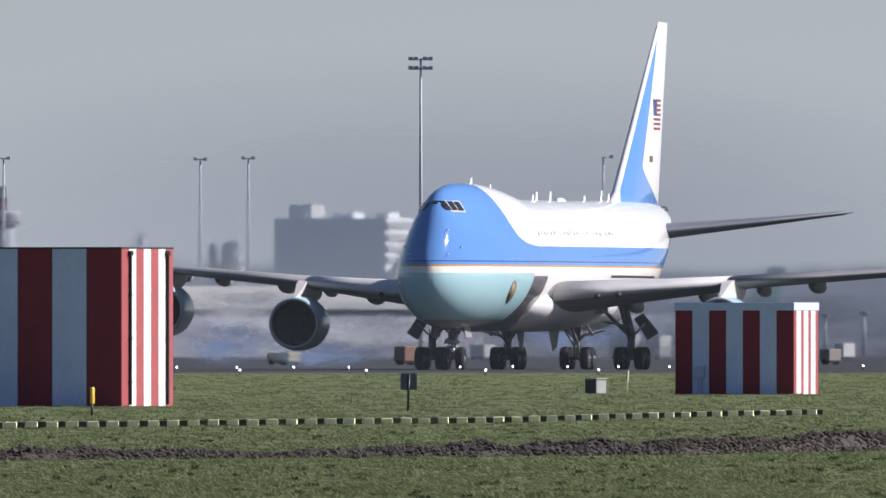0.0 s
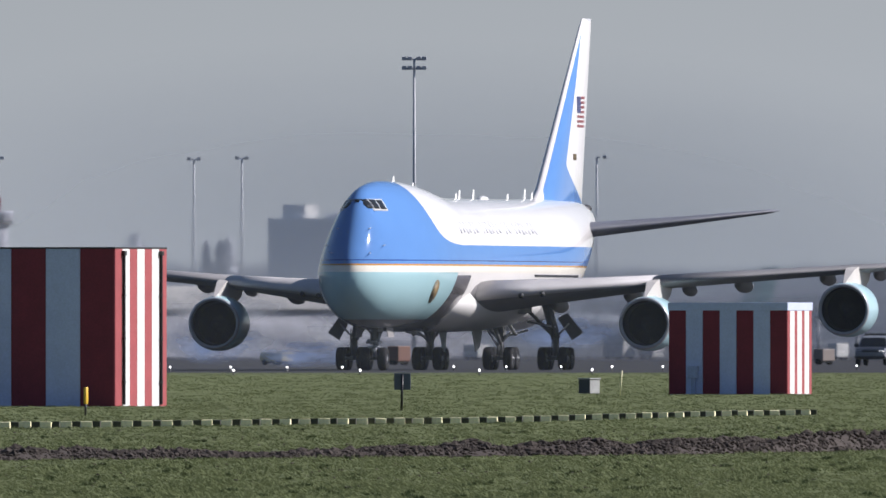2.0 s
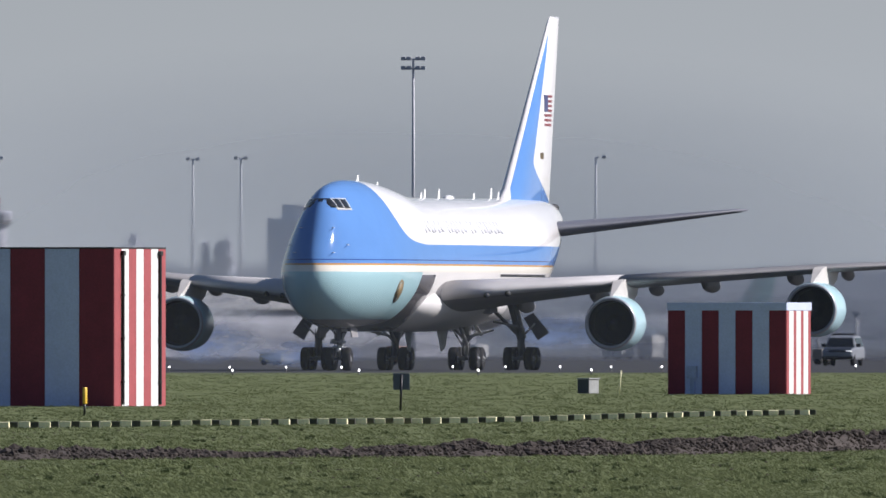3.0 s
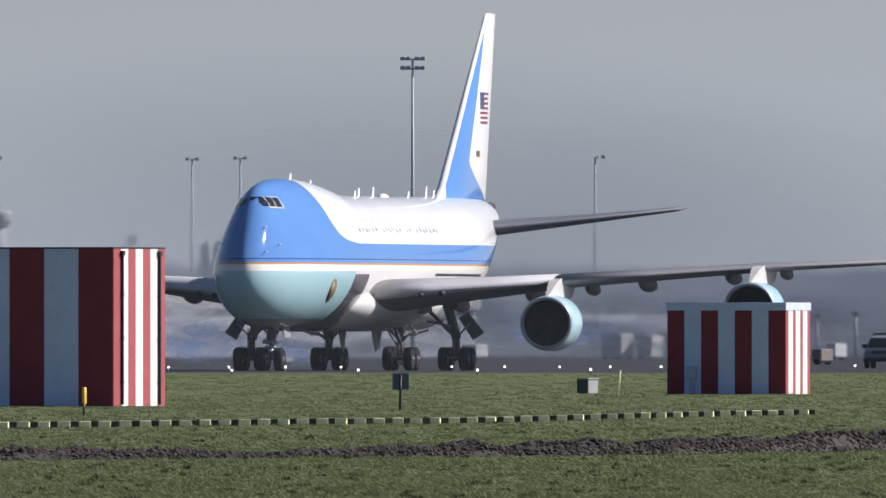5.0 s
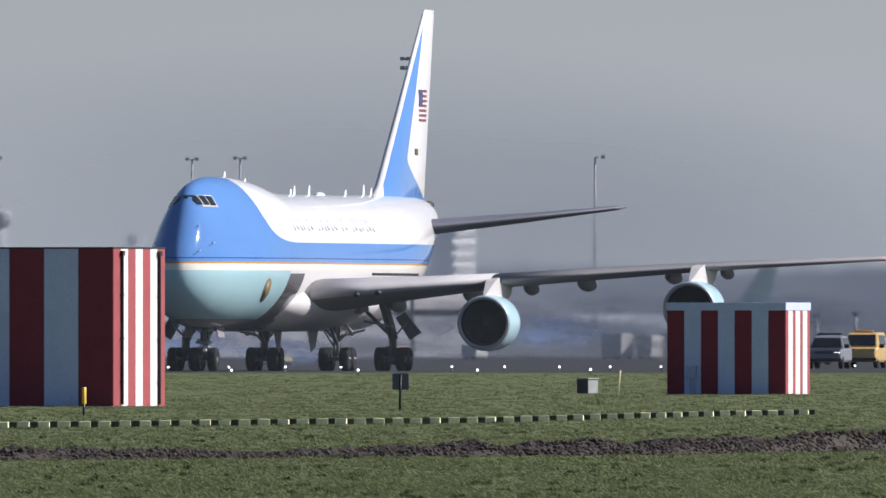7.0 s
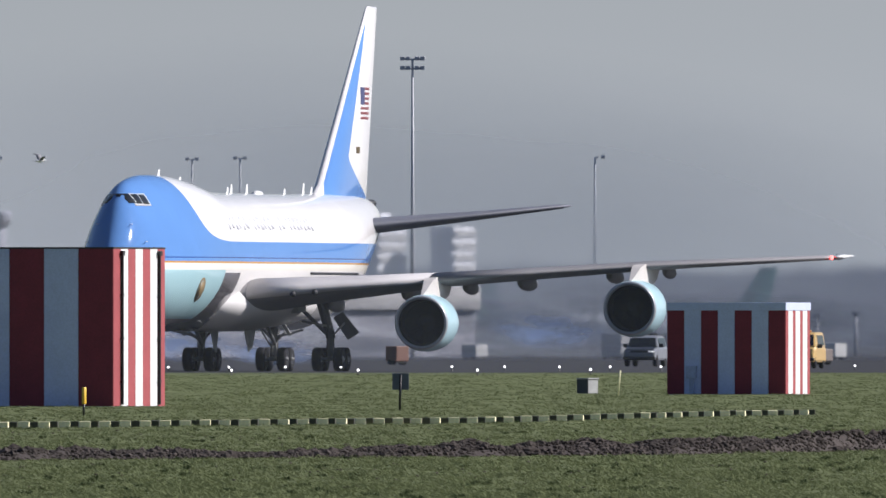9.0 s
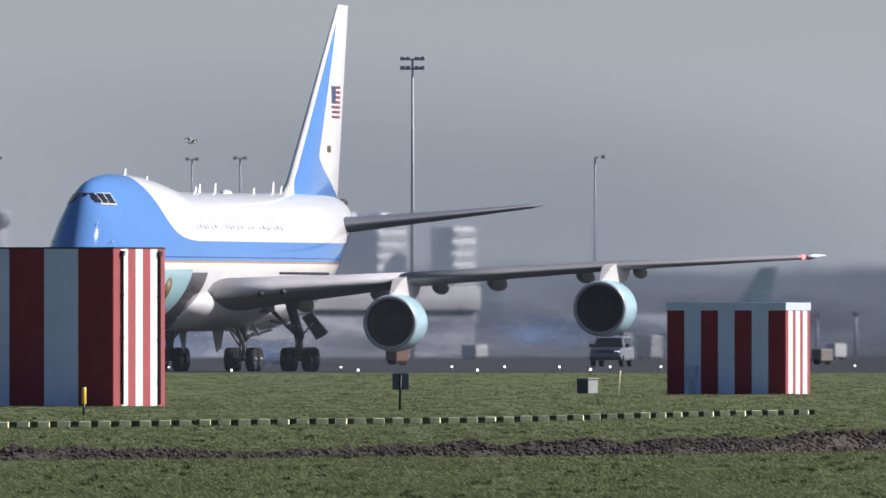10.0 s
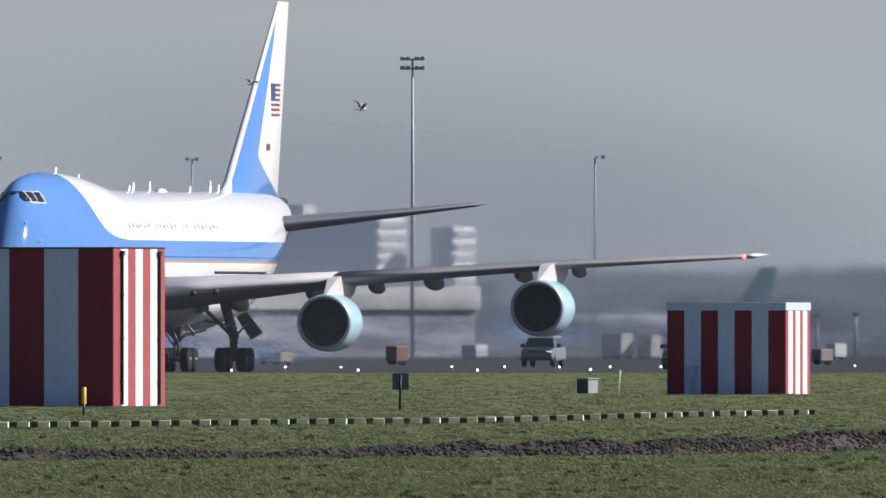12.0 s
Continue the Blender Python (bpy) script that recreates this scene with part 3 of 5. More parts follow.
def fittings(plane):
    for s in (1, -1):
        # cockpit panes
        decal(plane, "window_surround", M_WHITE, 3.2, 4.86, 8.43, 9.05, s, 8, 4, 0.012, "white cockpit window surround")
        for a0, a1, lift in ((2.85, 3.35, 0.0), (3.41, 4.0, -0.02), (4.06, 4.75, -0.04)):
            decal(plane, "cockpit_window", M_GLASS, a0, a1, 8.56 + lift, 9.05 + lift, s, 3, 3, 0.02, "dark cockpit window pane")
        # air data probes on the nose
        for a, z in ((1.2, 6.2), (2.0, 7.5), (2.5, 6.6)):
            foot = hull_point(a, z, s, -0.02)
            tip = foot + Vector((s * 0.14, -0.02, 0.0))
            bm = nb()
            tube(bm, foot, tip, 0.022, 0.018, 8)
            tube(bm, tip, tip + Vector((0, -0.26, 0)), 0.022, 0.010, 8)
            part("air_data_probe", bm, M_WHITE, plane)
        # crest
        bm = nb()
        rim = []
        for k in range(28):
            t = 2 * math.pi * k / 28
            rim.append(bm.verts.new(hull_point(9.4 + 0.62 * math.cos(t), 4.18 + 0.62 * math.sin(t), s, 0.02)))
        bm.faces.new(rim)
        ext = bmesh.ops.extrude_face_region(bm, geom=bm.faces[:])
        bmesh.ops.translate(bm, verts=[v for v in ext["geom"] if isinstance(v, bmesh.types.BMVert)], vec=(-s * 0.06, 0, 0))
        crest = part("crest", bm, M_GOLD, plane, "round gold crest")
        bm = nb()
        rim = [bm.verts.new(hull_point(9.4 + 0.4 * math.cos(t), 4.18 + 0.4 * math.sin(t), s, 0.03)) for t in np.linspace(0, 2 * math.pi, 21)[:-1]]
        bm.faces.new(rim)
        ext = bmesh.ops.extrude_face_region(bm, geom=bm.faces[:])
        bmesh.ops.translate(bm, verts=[v for v in ext["geom"] if isinstance(v, bmesh.types.BMVert)], vec=(-s * 0.05, 0, 0))
        part("crest_centre", bm, M_CREST, crest)
        # lettering too faint to read: a row of grey bars
        a = 17.6
        for count in (6, 6, 2, 7):
            for k in range(count):
                decal(plane, "letter_bar", mat("letter_grey", (0.62, 0.62, 0.65), 0.4) if "letter_grey" not in bpy.data.materials else bpy.data.materials["letter_grey"], a, a + 0.36 + 0.12 * (k % 3), 7.28 + 0.06 * (k % 2), 7.92, s, 1, 2, 0.012)
                a += 0.92
            a += 1.0
    # dark narrow strip on each side of the hull above the wing
    for s in (1, -1):
        decal(plane, "overwing_dark_strip", M_DARK, 36.3, 50.0, 5.0, 5.13, s, 14, 2, 0.014, "dark narrow strip along the hull over the wing")
    for a, h in ((13, 0.32), (18.4, 0.3), (30.6, 0.3), (31.6, 0.45), (35.6, 0.5), (45.5, 0.3), (50.5, 0.55), (52.6, 0.35)):
        z = max(p.z for p in hull_ring(a))
        bm = nb()
        loft(bm, [[(w * x, a - PLANE_AFT + d + sh, zz) for x, d in ((0, -1), (1, 0), (0, 1), (-1, 0)) for d in (d * ln,)] for zz, w, ln, sh in ((z - 0.06, 0.05, 0.3, 0), (z + h, 0.03, 0.16, 0.15))])
        part("antenna", bm, M_WHITE, plane, smooth=False)
    bm = nb()
    z = max(p.z for p in hull_ring(38.4))
    bmesh.ops.create_uvsphere(bm, u_segments=20, v_segments=10, radius=1, matrix=Matrix.Translation((0, 38.4 - PLANE_AFT, z - 0.05)) @ Matrix.Diagonal((0.28, 0.9, 0.22, 1)))
    part("satellite_dome", bm, M_WHITE, plane)
    for s in (1, -1):
        bm = nb()
        bmesh.ops.create_uvsphere(bm, u_segments=14, v_segments=8, radius=1, matrix=Matrix.Translation((s * 0.42, 66.4 - PLANE_AFT, 8.82)) @ Matrix.Diagonal((0.3, 0.9, 0.22, 1)))
        part("tail_vent", bm, M_DARK, plane, "dark vent at the foot of the fin")


def landing_gear(plane):
    R, W = 0.62, 0.46
    for s in (1, -1):
        for kind, b, a, foot in (("wing", 5.5, 30.45, (4.7, 31.0, 4.2)), ("body", 1.93, 33.5, (1.93, 33.7, 3.0))):
            for da in (-0.74, 0.74):
                for db in (-0.56, 0.56):
                    wheel(plane, s * b + db, a + da, R, R, W, "main_wheel")
            y = a - PLANE_AFT
            bm = nb()
            tube(bm, (s * b, y, 0.62), (s * b, y, 1.9), 0.16, seg=16)
            tube(bm, (s * b, y, 1.7), (s * foot[0], foot[1] - PLANE_AFT, foot[2]), 0.25, 0.28, 16)
            strut = part("gear_strut", bm, M_STRUT, plane, "steel main landing gear leg")
            bm = nb()
            box(bm, s * b - 0.13, s * b + 0.13, y - 0.95, y + 0.95, 0.52, 0.76, 0.05)
            for da in (-0.74, 0.74):
                tube(bm, (s * b - 0.85, y + da, R), (s * b + 0.85, y + da, R), 0.08)
            part("bogie_beam", bm, M_STRUT, strut)
            bm = nb()
            if kind == "wing":
                tube(bm, (s * b, y, 1.7), (s * (b - 1.7), y - 0.2, 3.4), 0.10)
                tube(bm, (s * b, y - 0.1, 1.9), (s * (b - 0.3), y - 1.6, 3.8), 0.07)
            else:
                tube(bm, (s * b, y, 1.4), (s * b, y - 2.4, 2.5), 0.10)
                tube(bm, (s * b, y, 1.5), (s * (b - 0.9), y - 0.3, 2.5), 0.07)
            part("side_brace", bm, M_STRUT, strut)
            bm = nb()
            tube(bm, (s * b, y, 0.7), (s * b, y, 1.3), 0.145, seg=16)
            part("oleo", bm, M_CHROME, strut, "bright chromed oleo")
            bm = nb()
            for q in (-1, 1):
                tube(bm, (s * b + q * 0.2, y - 0.16, 0.75), (s * b + q * 0.16, y - 0.18, 2.2), 0.028, seg=8)
                tube(bm, (s * b + q * 0.3, y - 0.6, 0.66), (s * b + q * 0.3, y + 0.6, 0.66), 0.035, seg=8)
            part("hydraulic_line", bm, M_BLACK, strut)
            bm = nb()
            if kind == "body":
                tube(bm, (s * b, y - 0.1, 1.75), (s * (b + 1.55), y - 0.4, 2.15), 0.07)
                tube(bm, (s * b, y - 0.1, 1.45), (s * (b + 0.75), y - 0.3, 2.2), 0.06)
                tube(bm, (s * (b - 0.1), y - 0.2, 1.2), (s * (b - 0.55), y - 1.2, 2.2), 0.05)
            else:
                tube(bm, (s * b, y - 0.1, 2.3), (s * (b - 1.5), y - 0.4, 2.6), 0.055)
                tube(bm, (s * (b + 0.2), y - 0.25, 1.9), (s * (b + 0.75), y - 0.2, 2.5), 0.05)
                box(bm, s * (b - 1.75) - 0.25, s * (b - 1.75) + 0.25, y - 0.5, y - 0.35, 3.0, 3.35, 0.04)
            part("actuator", bm, M_CHROME, strut, "bright metal actuator")
            bm = nb()
            tube(bm, (s * b - 0.14, y - 0.12, 0.8), (s * b - 0.05, y - 0.45, 1.3), 0.045)
            tube(bm, (s * b - 0.05, y - 0.45, 1.3), (s * b - 0.1, y - 0.14, 1.8), 0.045)
            part("torque_link", bm, M_STRUT, strut)
            bm = nb()
            if kind == "wing":
                quad = [(s * (b + 0.15), y - 0.2, 2.75), (s * (b + 0.6), y - 0.2, 3.0), (s * (b + 1.4), y + 0.1, 1.95), (s * (b + 0.85), y + 0.1, 1.6)]
            else:
                quad = [(s * (b - 1.3), y - 1.9, 2.3), (s * (b - 0.75), y - 1.5, 2.3), (s * (b - 0.95), y - 1.4, 1.15), (s * (b - 1.1), y - 1.6, 0.95)]
            loft(bm, [quad, [(q[0] + s * 0.06, q[1], q[2] + 0.07) for q in quad]])
            part("gear_door", bm, M_WING if kind == "wing" else M_WHITE, plane, "open landing gear door", smooth=False)
            bm = nb()
            if kind == "wing":
                box(bm, s * (b - 1.4) - 0.2, s * (b - 1.4) + 0.2, y - 0.6, y - 0.55, 3.05, 3.36, 0.01)
            else:
                quad = [(s * (b + 0.42), y - 0.5, 2.42), (s * (b + 0.62), y - 0.5, 2.45), (s * (b + 0.98), y - 0.45, 1.88), (s * (b + 0.82), y - 0.45, 1.8)]
                loft(bm, [quad, [(q[0], q[1] + 0.05, q[2]) for q in quad]])
            part("door_plate", bm, M_WHITE, strut, "small white gear door plate", smooth=False)
    # nose leg
    a, y = 7.8, 7.8 - PLANE_AFT
    for db in (-0.46, 0.46):
        wheel(plane, db, a, R, R, 0.44, "nose_wheel")
    bm = nb()
    tube(bm, (0, y, 0.62), (0, y + 0.1, 1.5), 0.10, seg=16)
    tube(bm, (0, y + 0.1, 1.4), (0, y + 0.3, 2.7), 0.21, seg=16)
    tube(bm, (-0.6, y, R), (0.6, y, R), 0.07)
    leg = part("nose_strut", bm, M_STRUT, plane, "steel nose landing gear leg")
    bm = nb()
    tube(bm, (0, y, 0.7), (0, y + 0.08, 1.35), 0.115, seg=16)
    part("oleo", bm, M_CHROME, leg, "bright chromed oleo")
    bm = nb()
    tube(bm, (-0.42, y - 0.12, 1.5), (0.42, y - 0.12, 1.5), 0.075)
    tube(bm, (-0.3, y - 0.2, 1.25), (0.3, y - 0.2, 1.25), 0.05)
    part("steering_cylinder", bm, M_CHROME, leg)
    bm = nb()
    for q in (-1, 1):
        tube(bm, (q * 0.17, y - 0.1, 0.7), (q * 0.2, y - 0.05, 2.4), 0.03, seg=8)
        tube(bm, (q * 0.15, y + 0.1, 1.9), (q * 0.75, y + 0.3, 2.5), 0.05, seg=8)
    part("hydraulic_line", bm, M_BLACK, leg)
    bm = nb()
    tube(bm, (0, y - 0.15, 0.8), (0, y - 0.45, 1.15), 0.05)
    tube(bm, (0, y - 0.45, 1.15), (0, y - 0.1, 1.55), 0.05)
    tube(bm, (0.12, y + 0.2, 1.6), (0.3, y + 1.6, 2.5), 0.06)
    tube(bm, (-0.12, y + 0.2, 1.6), (-0.3, y + 1.6, 2.5), 0.06)
    part("drag_brace", bm, M_STRUT, leg)
    # white tubes and plate added on one side in place of sun glints
    bm = nb()
    tube(bm, (0.30, y - 0.1, 0.75), (0.36, y - 0.05, 1.25), 0.05)
    tube(bm, (0.24, y - 0.2, 1.35), (0.30, y - 0.1, 2.0), 0.06)
    box(bm, 0.22, 0.5, y - 0.3, y - 0.25, 2.05, 2.4, 0.01)
    part("glint_fitting", bm, M_WHITE, leg, "white leg fittings painted as sun glints")
    for s in (1, -1):
        bm = nb()
        box(bm, s * 0.16, s * 0.34, y - 0.32, y - 0.2, 1.5, 1.68, 0.03)
        part("taxi_lamp", bm, M_RIM, leg)
        bm = nb()
        quad = [(s * 0.75, y - 0.9, 2.45), (s * 0.75, y + 0.9, 2.4), (s * 0.85, y + 0.85, 1.75), (s * 0.85, y - 0.85, 1.75)]
        loft(bm, [quad, [(q[0] + s * 0.05, q[1], q[2]) for q in quad]])
        part("gear_door", bm, M_WING, plane, "open landing gear door", smooth=False)


PLANE, FIN = airliner()
fittings(PLANE)
landing_gear(PLANE)


# ---- the striped equipment sheds ----
def shed(name, px, dist, length, depth, height, panels, first_red, label, turn=25.0, roof=0.0, end_stripes=7, red_share=0.5):
    """A steel shed whose near corner stands at px, dist. Its long side runs to the left, its short side to the right and away."""
    root = tagged(empty(name, pose(at(px, dist), dist, 0, 0, 0, -turn)), label, "shed", "striped sheds")
    wide = length / panels
    body_h = height - roof
    bm = nb()
    box(bm, -length + 0.03, -0.03, 0.03, depth - 0.03, 0.0, height - 0.02)
    part("body", bm, M_SHED_W, root, smooth=False)
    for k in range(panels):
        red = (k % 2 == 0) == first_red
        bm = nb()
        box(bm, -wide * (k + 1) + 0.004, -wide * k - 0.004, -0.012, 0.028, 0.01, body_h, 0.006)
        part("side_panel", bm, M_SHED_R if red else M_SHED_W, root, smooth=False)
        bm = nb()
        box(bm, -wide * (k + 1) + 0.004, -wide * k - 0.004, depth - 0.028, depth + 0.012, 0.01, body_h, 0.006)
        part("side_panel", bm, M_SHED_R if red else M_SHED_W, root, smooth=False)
    ew = depth / end_stripes
    cuts = [0.0]
    for k in range(end_stripes):
        cuts.append(cuts[-1] + (red_share if k % 2 == 0 else 1 - red_share))
    cuts = [c * depth / cuts[-1] for c in cuts]
    # both ends take the lit copies of red and white
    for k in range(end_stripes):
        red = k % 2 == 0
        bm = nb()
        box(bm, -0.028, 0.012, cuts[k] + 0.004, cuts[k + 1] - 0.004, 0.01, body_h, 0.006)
        part("end_panel", bm, M_SHED_LIT if red else M_WHITE, root, smooth=False)
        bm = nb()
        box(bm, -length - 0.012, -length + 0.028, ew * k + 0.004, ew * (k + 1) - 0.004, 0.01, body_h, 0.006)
        part("end_panel", bm, M_SHED_LIT if red else M_WHITE, root, smooth=False)
    bm = nb()
    if roof:
        box(bm, -length - 0.03, 0.03, -0.03, depth + 0.03, body_h, height, 0.004)
        part("roof_band", bm, M_SHED_W, root, "white roof band", smooth=False)
    else:
        box(bm, -length - 0.02, 0.02, -0.02, depth + 0.02, height - 0.03, height + 0.015, 0.005)
        part("roof_edge", bm, M_BLACK, root, "thin dark roof edge", smooth=False)
        for y in (ew * 1.05, depth - ew * 0.9):
            bm = nb()
            tube(bm, (0.05, y, 0.05), (0.05, y, height - 0.12), 0.035)
            box(bm, 0.0, 0.1, y - 0.07, y + 0.07, height - 0.2, height - 0.08, 0.01)
            for z in (0.6, 1.7, 2.8):
                box(bm, 0.0, 0.08, y - 0.05, y + 0.05, z, z + 0.05)
            part("downpipe", bm, M_BLACK, root, "dark locking bar", smooth=False)
    return root


shed("equipment_shed", 200, 745, 5.82, 3.03, 4.03, 6, True, "tall shed in broad dark red and white stripes on grass")
low_shed = shed("equipment_shed", 1390, 904, 3.99, 1.81, 2.83, 7, True, "lower shed in red and white stripes with a white roof band", roof=0.245, red_share=0.36)

# box and stem stand for a dark blue patch on the front panel
bm = nb()
box(bm, -3.32, -2.98, -0.12, -0.013, 0.5, 0.88, 0.01)
box(bm, -3.21, -3.07, -0.09, -0.013, 0.0, 0.5, 0.005)
part("blue_box_on_stem", bm, mat("dull_blue_box_paint", (0.43, 0.47, 0.62), 0.6, vary=0.2, size=0.3), low_shed, "dull blue box on a narrow stem", smooth=False)


# ---- small things on the grass ----
def sign():
    d = 704
    root = tagged(empty("marker_sign", pose(at(709, d), d, 0)), "small dark board seen from behind on a thin black post", "sign")
    bm = nb()
    box(bm, -0.2, 0.2, -0.02, 0.02, 0.5, 0.9, 0.01)
    part("board", bm, mat("board_back", (0.10, 0.115, 0.145), 0.5), root, smooth=False)
    bm = nb()
    tube(bm, (-0.02, -0.035, 0), (0.0, -0.035, 0.86), 0.03)
    part("post", bm, M_BLACK, root)


def yellow_marker():
    d = 658
    root = tagged(empty("edge_marker", pose(at(148, d), d, 0, 0, 0, 50)), "slim post with a bright yellow sleeve in the grass", "marker post")
    bm = nb()
    tube(bm, (0, 0, 0), (0.01, 0, 0.3), 0.025)
    part("stake", bm, M_BLACK, root)
    bm = nb()
    box(bm, -0.03, 0.07, -0.035, 0.035, 0.26, 0.64, 0.02)
    part("sleeve", bm, M_YELLOW, root, "yellow sleeve")


def cabinet():
    d = 909
    root = tagged(empty("junction_box", pose(at(1041, d), d, 0, 0, 0, -42)), "small grey steel junction box on the grass", "box")
    bm = nb()
    box(bm, -0.46, 0, 0, 0.46, 0.02, 0.46, 0.015)
    grey = mat("weathered_box_steel", (0.34, 0.345, 0.34), 0.6, vary=0.2, size=0.2)
    part("body", bm, grey, root, smooth=False)
    bm = nb()
    box(bm, -0.49, 0.03, -0.03, 0.49, 0.46, 0.5, 0.01)
    part("lid", bm, grey, root, smooth=False)
    # door covers the whole left face, painted dark to carry its shade
    bm = nb()
    box(bm, -0.46, 0.0, -0.014, 0.0, 0.03, 0.455, 0.005)
    part("door", bm, mat("shaded_door_grey", (0.06, 0.065, 0.075), 0.6), root, smooth=False)


def stick():
    d = 885
    root = tagged(empty("thin_stake", pose(at(1094, d), d, 0)), "thin pale stake standing in the grass", "stake")
    bm = nb()
    tube(bm, (0, 0, 0), (0.07, 0, 0.76), 0.022, 0.018)
    part("stake", bm, M_BAR_Y, root)


def barrier():
    """A low line of black and yellowish blocks that runs away over the grass."""
    pts = [(-60, 757), (0, 754.5), (200, 752.5), (400, 750), (600, 747.2), (784, 746.5), (900, 744), (1000, 741), (1100, 738), (1250, 733.5), (1440, 730.5)]
    pos = []
    for px, py in pts:
        d = F_LONG * EYE / (py - 598 + 4.0)
        pos.append(Vector((at(px, d), d, 0)))
    root = tagged(empty("block_barrier"), "low line of alternating black and faded yellow blocks", "barrier")
    across, segs = 0.0, []
    run = [p.x for p in pos]
    meshes = []
    wide = (0.158, 0.220)
    for m, w in zip((M_BAR_K, M_BAR_Y), wide):
        bm = nb()
        box(bm, -w / 2 + 0.002, w / 2 - 0.002, -0.09, 0.09, 0, 0.135, 0.008)
        o = part("block", bm, m, None, smooth=False)
        meshes.append(o.data)
        bpy.data.objects.remove(o)
    k, x = 0, run[0]
    rng = random.Random(7)
    while x < run[-1]:
        y = float(np.interp(x, run, [p.y for p in pos]))
        o = new("block", meshes[k % 2])
        o.parent = root
        o.matrix_basis = pose(x, y, -0.012 + rng.uniform(-0.008, 0.006), rng.uniform(-3, 3), rng.uniform(-2, 2), rng.uniform(-8, 8))
        x += sum(wide) / 2
        k += 1


def soil():
    rng = np.random.default_rng(11)
    def line(x):
        return float(np.interp(x, [-9, -6.5, 0, 3.5, 7, 10], [418, 419, 433, 440, 458, 474])), float(np.interp(x, [-9, -6.5, -4.2, -2.6, -1.6, 0, 3.5, 5.5, 7, 10], [0.21, 0.22, 0.18, 0.10, 0.14, 0.27, 0.28, 0.33, 0.41, 0.46]))
    bm = nb()
    xs = np.linspace(-12, 13, 420)
    rows = []
    for u in np.linspace(-1, 1, 9):
        row = []
        for x in xs:
            y, h = line(x)
            z = h * 0.75 * (1 - u * u) * (0.75 + 0.5 * noise.noise((x * 1.6, u * 2, 0))) + (0.05 * noise.noise((x * 5, u * 4, 4)) + 0.02 * noise.noise((x * 16, u * 6, 7))) * (1 - abs(u)) - 0.01
            row.append(bm.verts.new((x, y + u * 2.2 + 0.3 * noise.noise((x, u, 9)), z)))
        rows.append(row)
    for r, s in zip(rows, rows[1:]):
        for i in range(len(xs) - 1):
            bm.faces.new((r[i], r[i + 1], s[i + 1], s[i]))
    tagged(part("soil_ridge", bm, M_SOIL, None), "low ridge of dark freshly dug soil", "soil", kind="stuff")
    vs, fs = [], []
    ico = [(0, 0, 1), (0.89, 0, 0.45), (0.28, 0.85, 0.45), (-0.72, 0.53, 0.45), (-0.72, -0.53, 0.45), (0.28, -0.85, 0.45), (0.72, 0.53, -0.45), (-0.28, 0.85, -0.45), (-0.89, 0, -0.45), (-0.28, -0.85, -0.45), (0.72, -0.53, -0.45), (0, 0, -1)]
    tri = [(0, 1, 2), (0, 2, 3), (0, 3, 4), (0, 4, 5), (0, 5, 1), (1, 6, 2), (2, 7, 3), (3, 8, 4), (4, 9, 5), (5, 10, 1), (6, 7, 2), (7, 8, 3), (8, 9, 4), (9, 10, 5), (10, 6, 1), (6, 11, 7), (7, 11, 8), (8, 11, 9), (9, 11, 10), (10, 11, 6)]
    for k in range(15000):
        x = rng.uniform(-11, 12)
        y, h = line(x)
        u = rng.normal(0, 0.5) if k % 2 else rng.uniform(-1.05, 0.3)
        size = 0.012 + 0.03 * rng.random() ** 2 + (0.055 * rng.random() if rng.random() < 0.05 else 0)
        if k % 12 == 0:
            u, h, size = rng.uniform(-45, 60), 0.0, 0.008 + 0.02 * rng.random()
        z = max(0, h * 0.8 * (1 - min(1, u * u))) * (0.75 + 0.5 * noise.noise((x * 1.6, u * 2, 0)))
        i = len(vs)
        for p in ico:
            q = size * (0.7 + 0.6 * rng.random())
            vs.append((x + p[0] * q * 1.2, y + u * 2.2 + p[1] * q, z + p[2] * q * 0.9))
        fs += [tuple(i + j for j in t) for t in tri]
    me = bpy.data.meshes.new("soil_clods")
    me.from_pydata(vs, [], fs)
    me.materials.append(M_SOIL)
    tagged(new("soil_clods", me), "loose clods of dark soil", "soil", kind="stuff")


def edge_lamp(px, py):
    d = F_LONG * EYE / (py - 598)
    if edge_lamp.first is None:
        root = tagged(empty("taxiway_lamp"), "small lit white edge lamp on the taxiway", "lamp", "taxiway lamps")
        bm = nb()
        spin(bm, [(0, 0.05), (0.03, 0.05), (0.05, 0.03), (0.2, 0.03)], "z", 12)
        part("base", bm, M_BLACK, root)
        bm = nb()
        spin(bm, [(0.18, 0.03), (0.2, 0.042), (0.26, 0.042), (0.28, 0.02)], "z", 12)
        part("lens", bm, M_LAMP, root, "glowing lens")
        edge_lamp.first = root
        root.matrix_basis = pose(at(px, d), d, 0)
        return root
    return copy_thing(edge_lamp.first, pose(at(px, d), d, 0))


edge_lamp.first = None
sign(), yellow_marker(), cabinet(), stick(), barrier(), soil()
for px, py in ((410, 664), (634, 664), (845, 664), (1045, 663), (405, 658), (505, 658), (603, 658), (800, 657), (893, 657), (990, 657), (1080, 657), (1170, 657), (1513, 655), (298, 658)):
    edge_lamp(px, py)


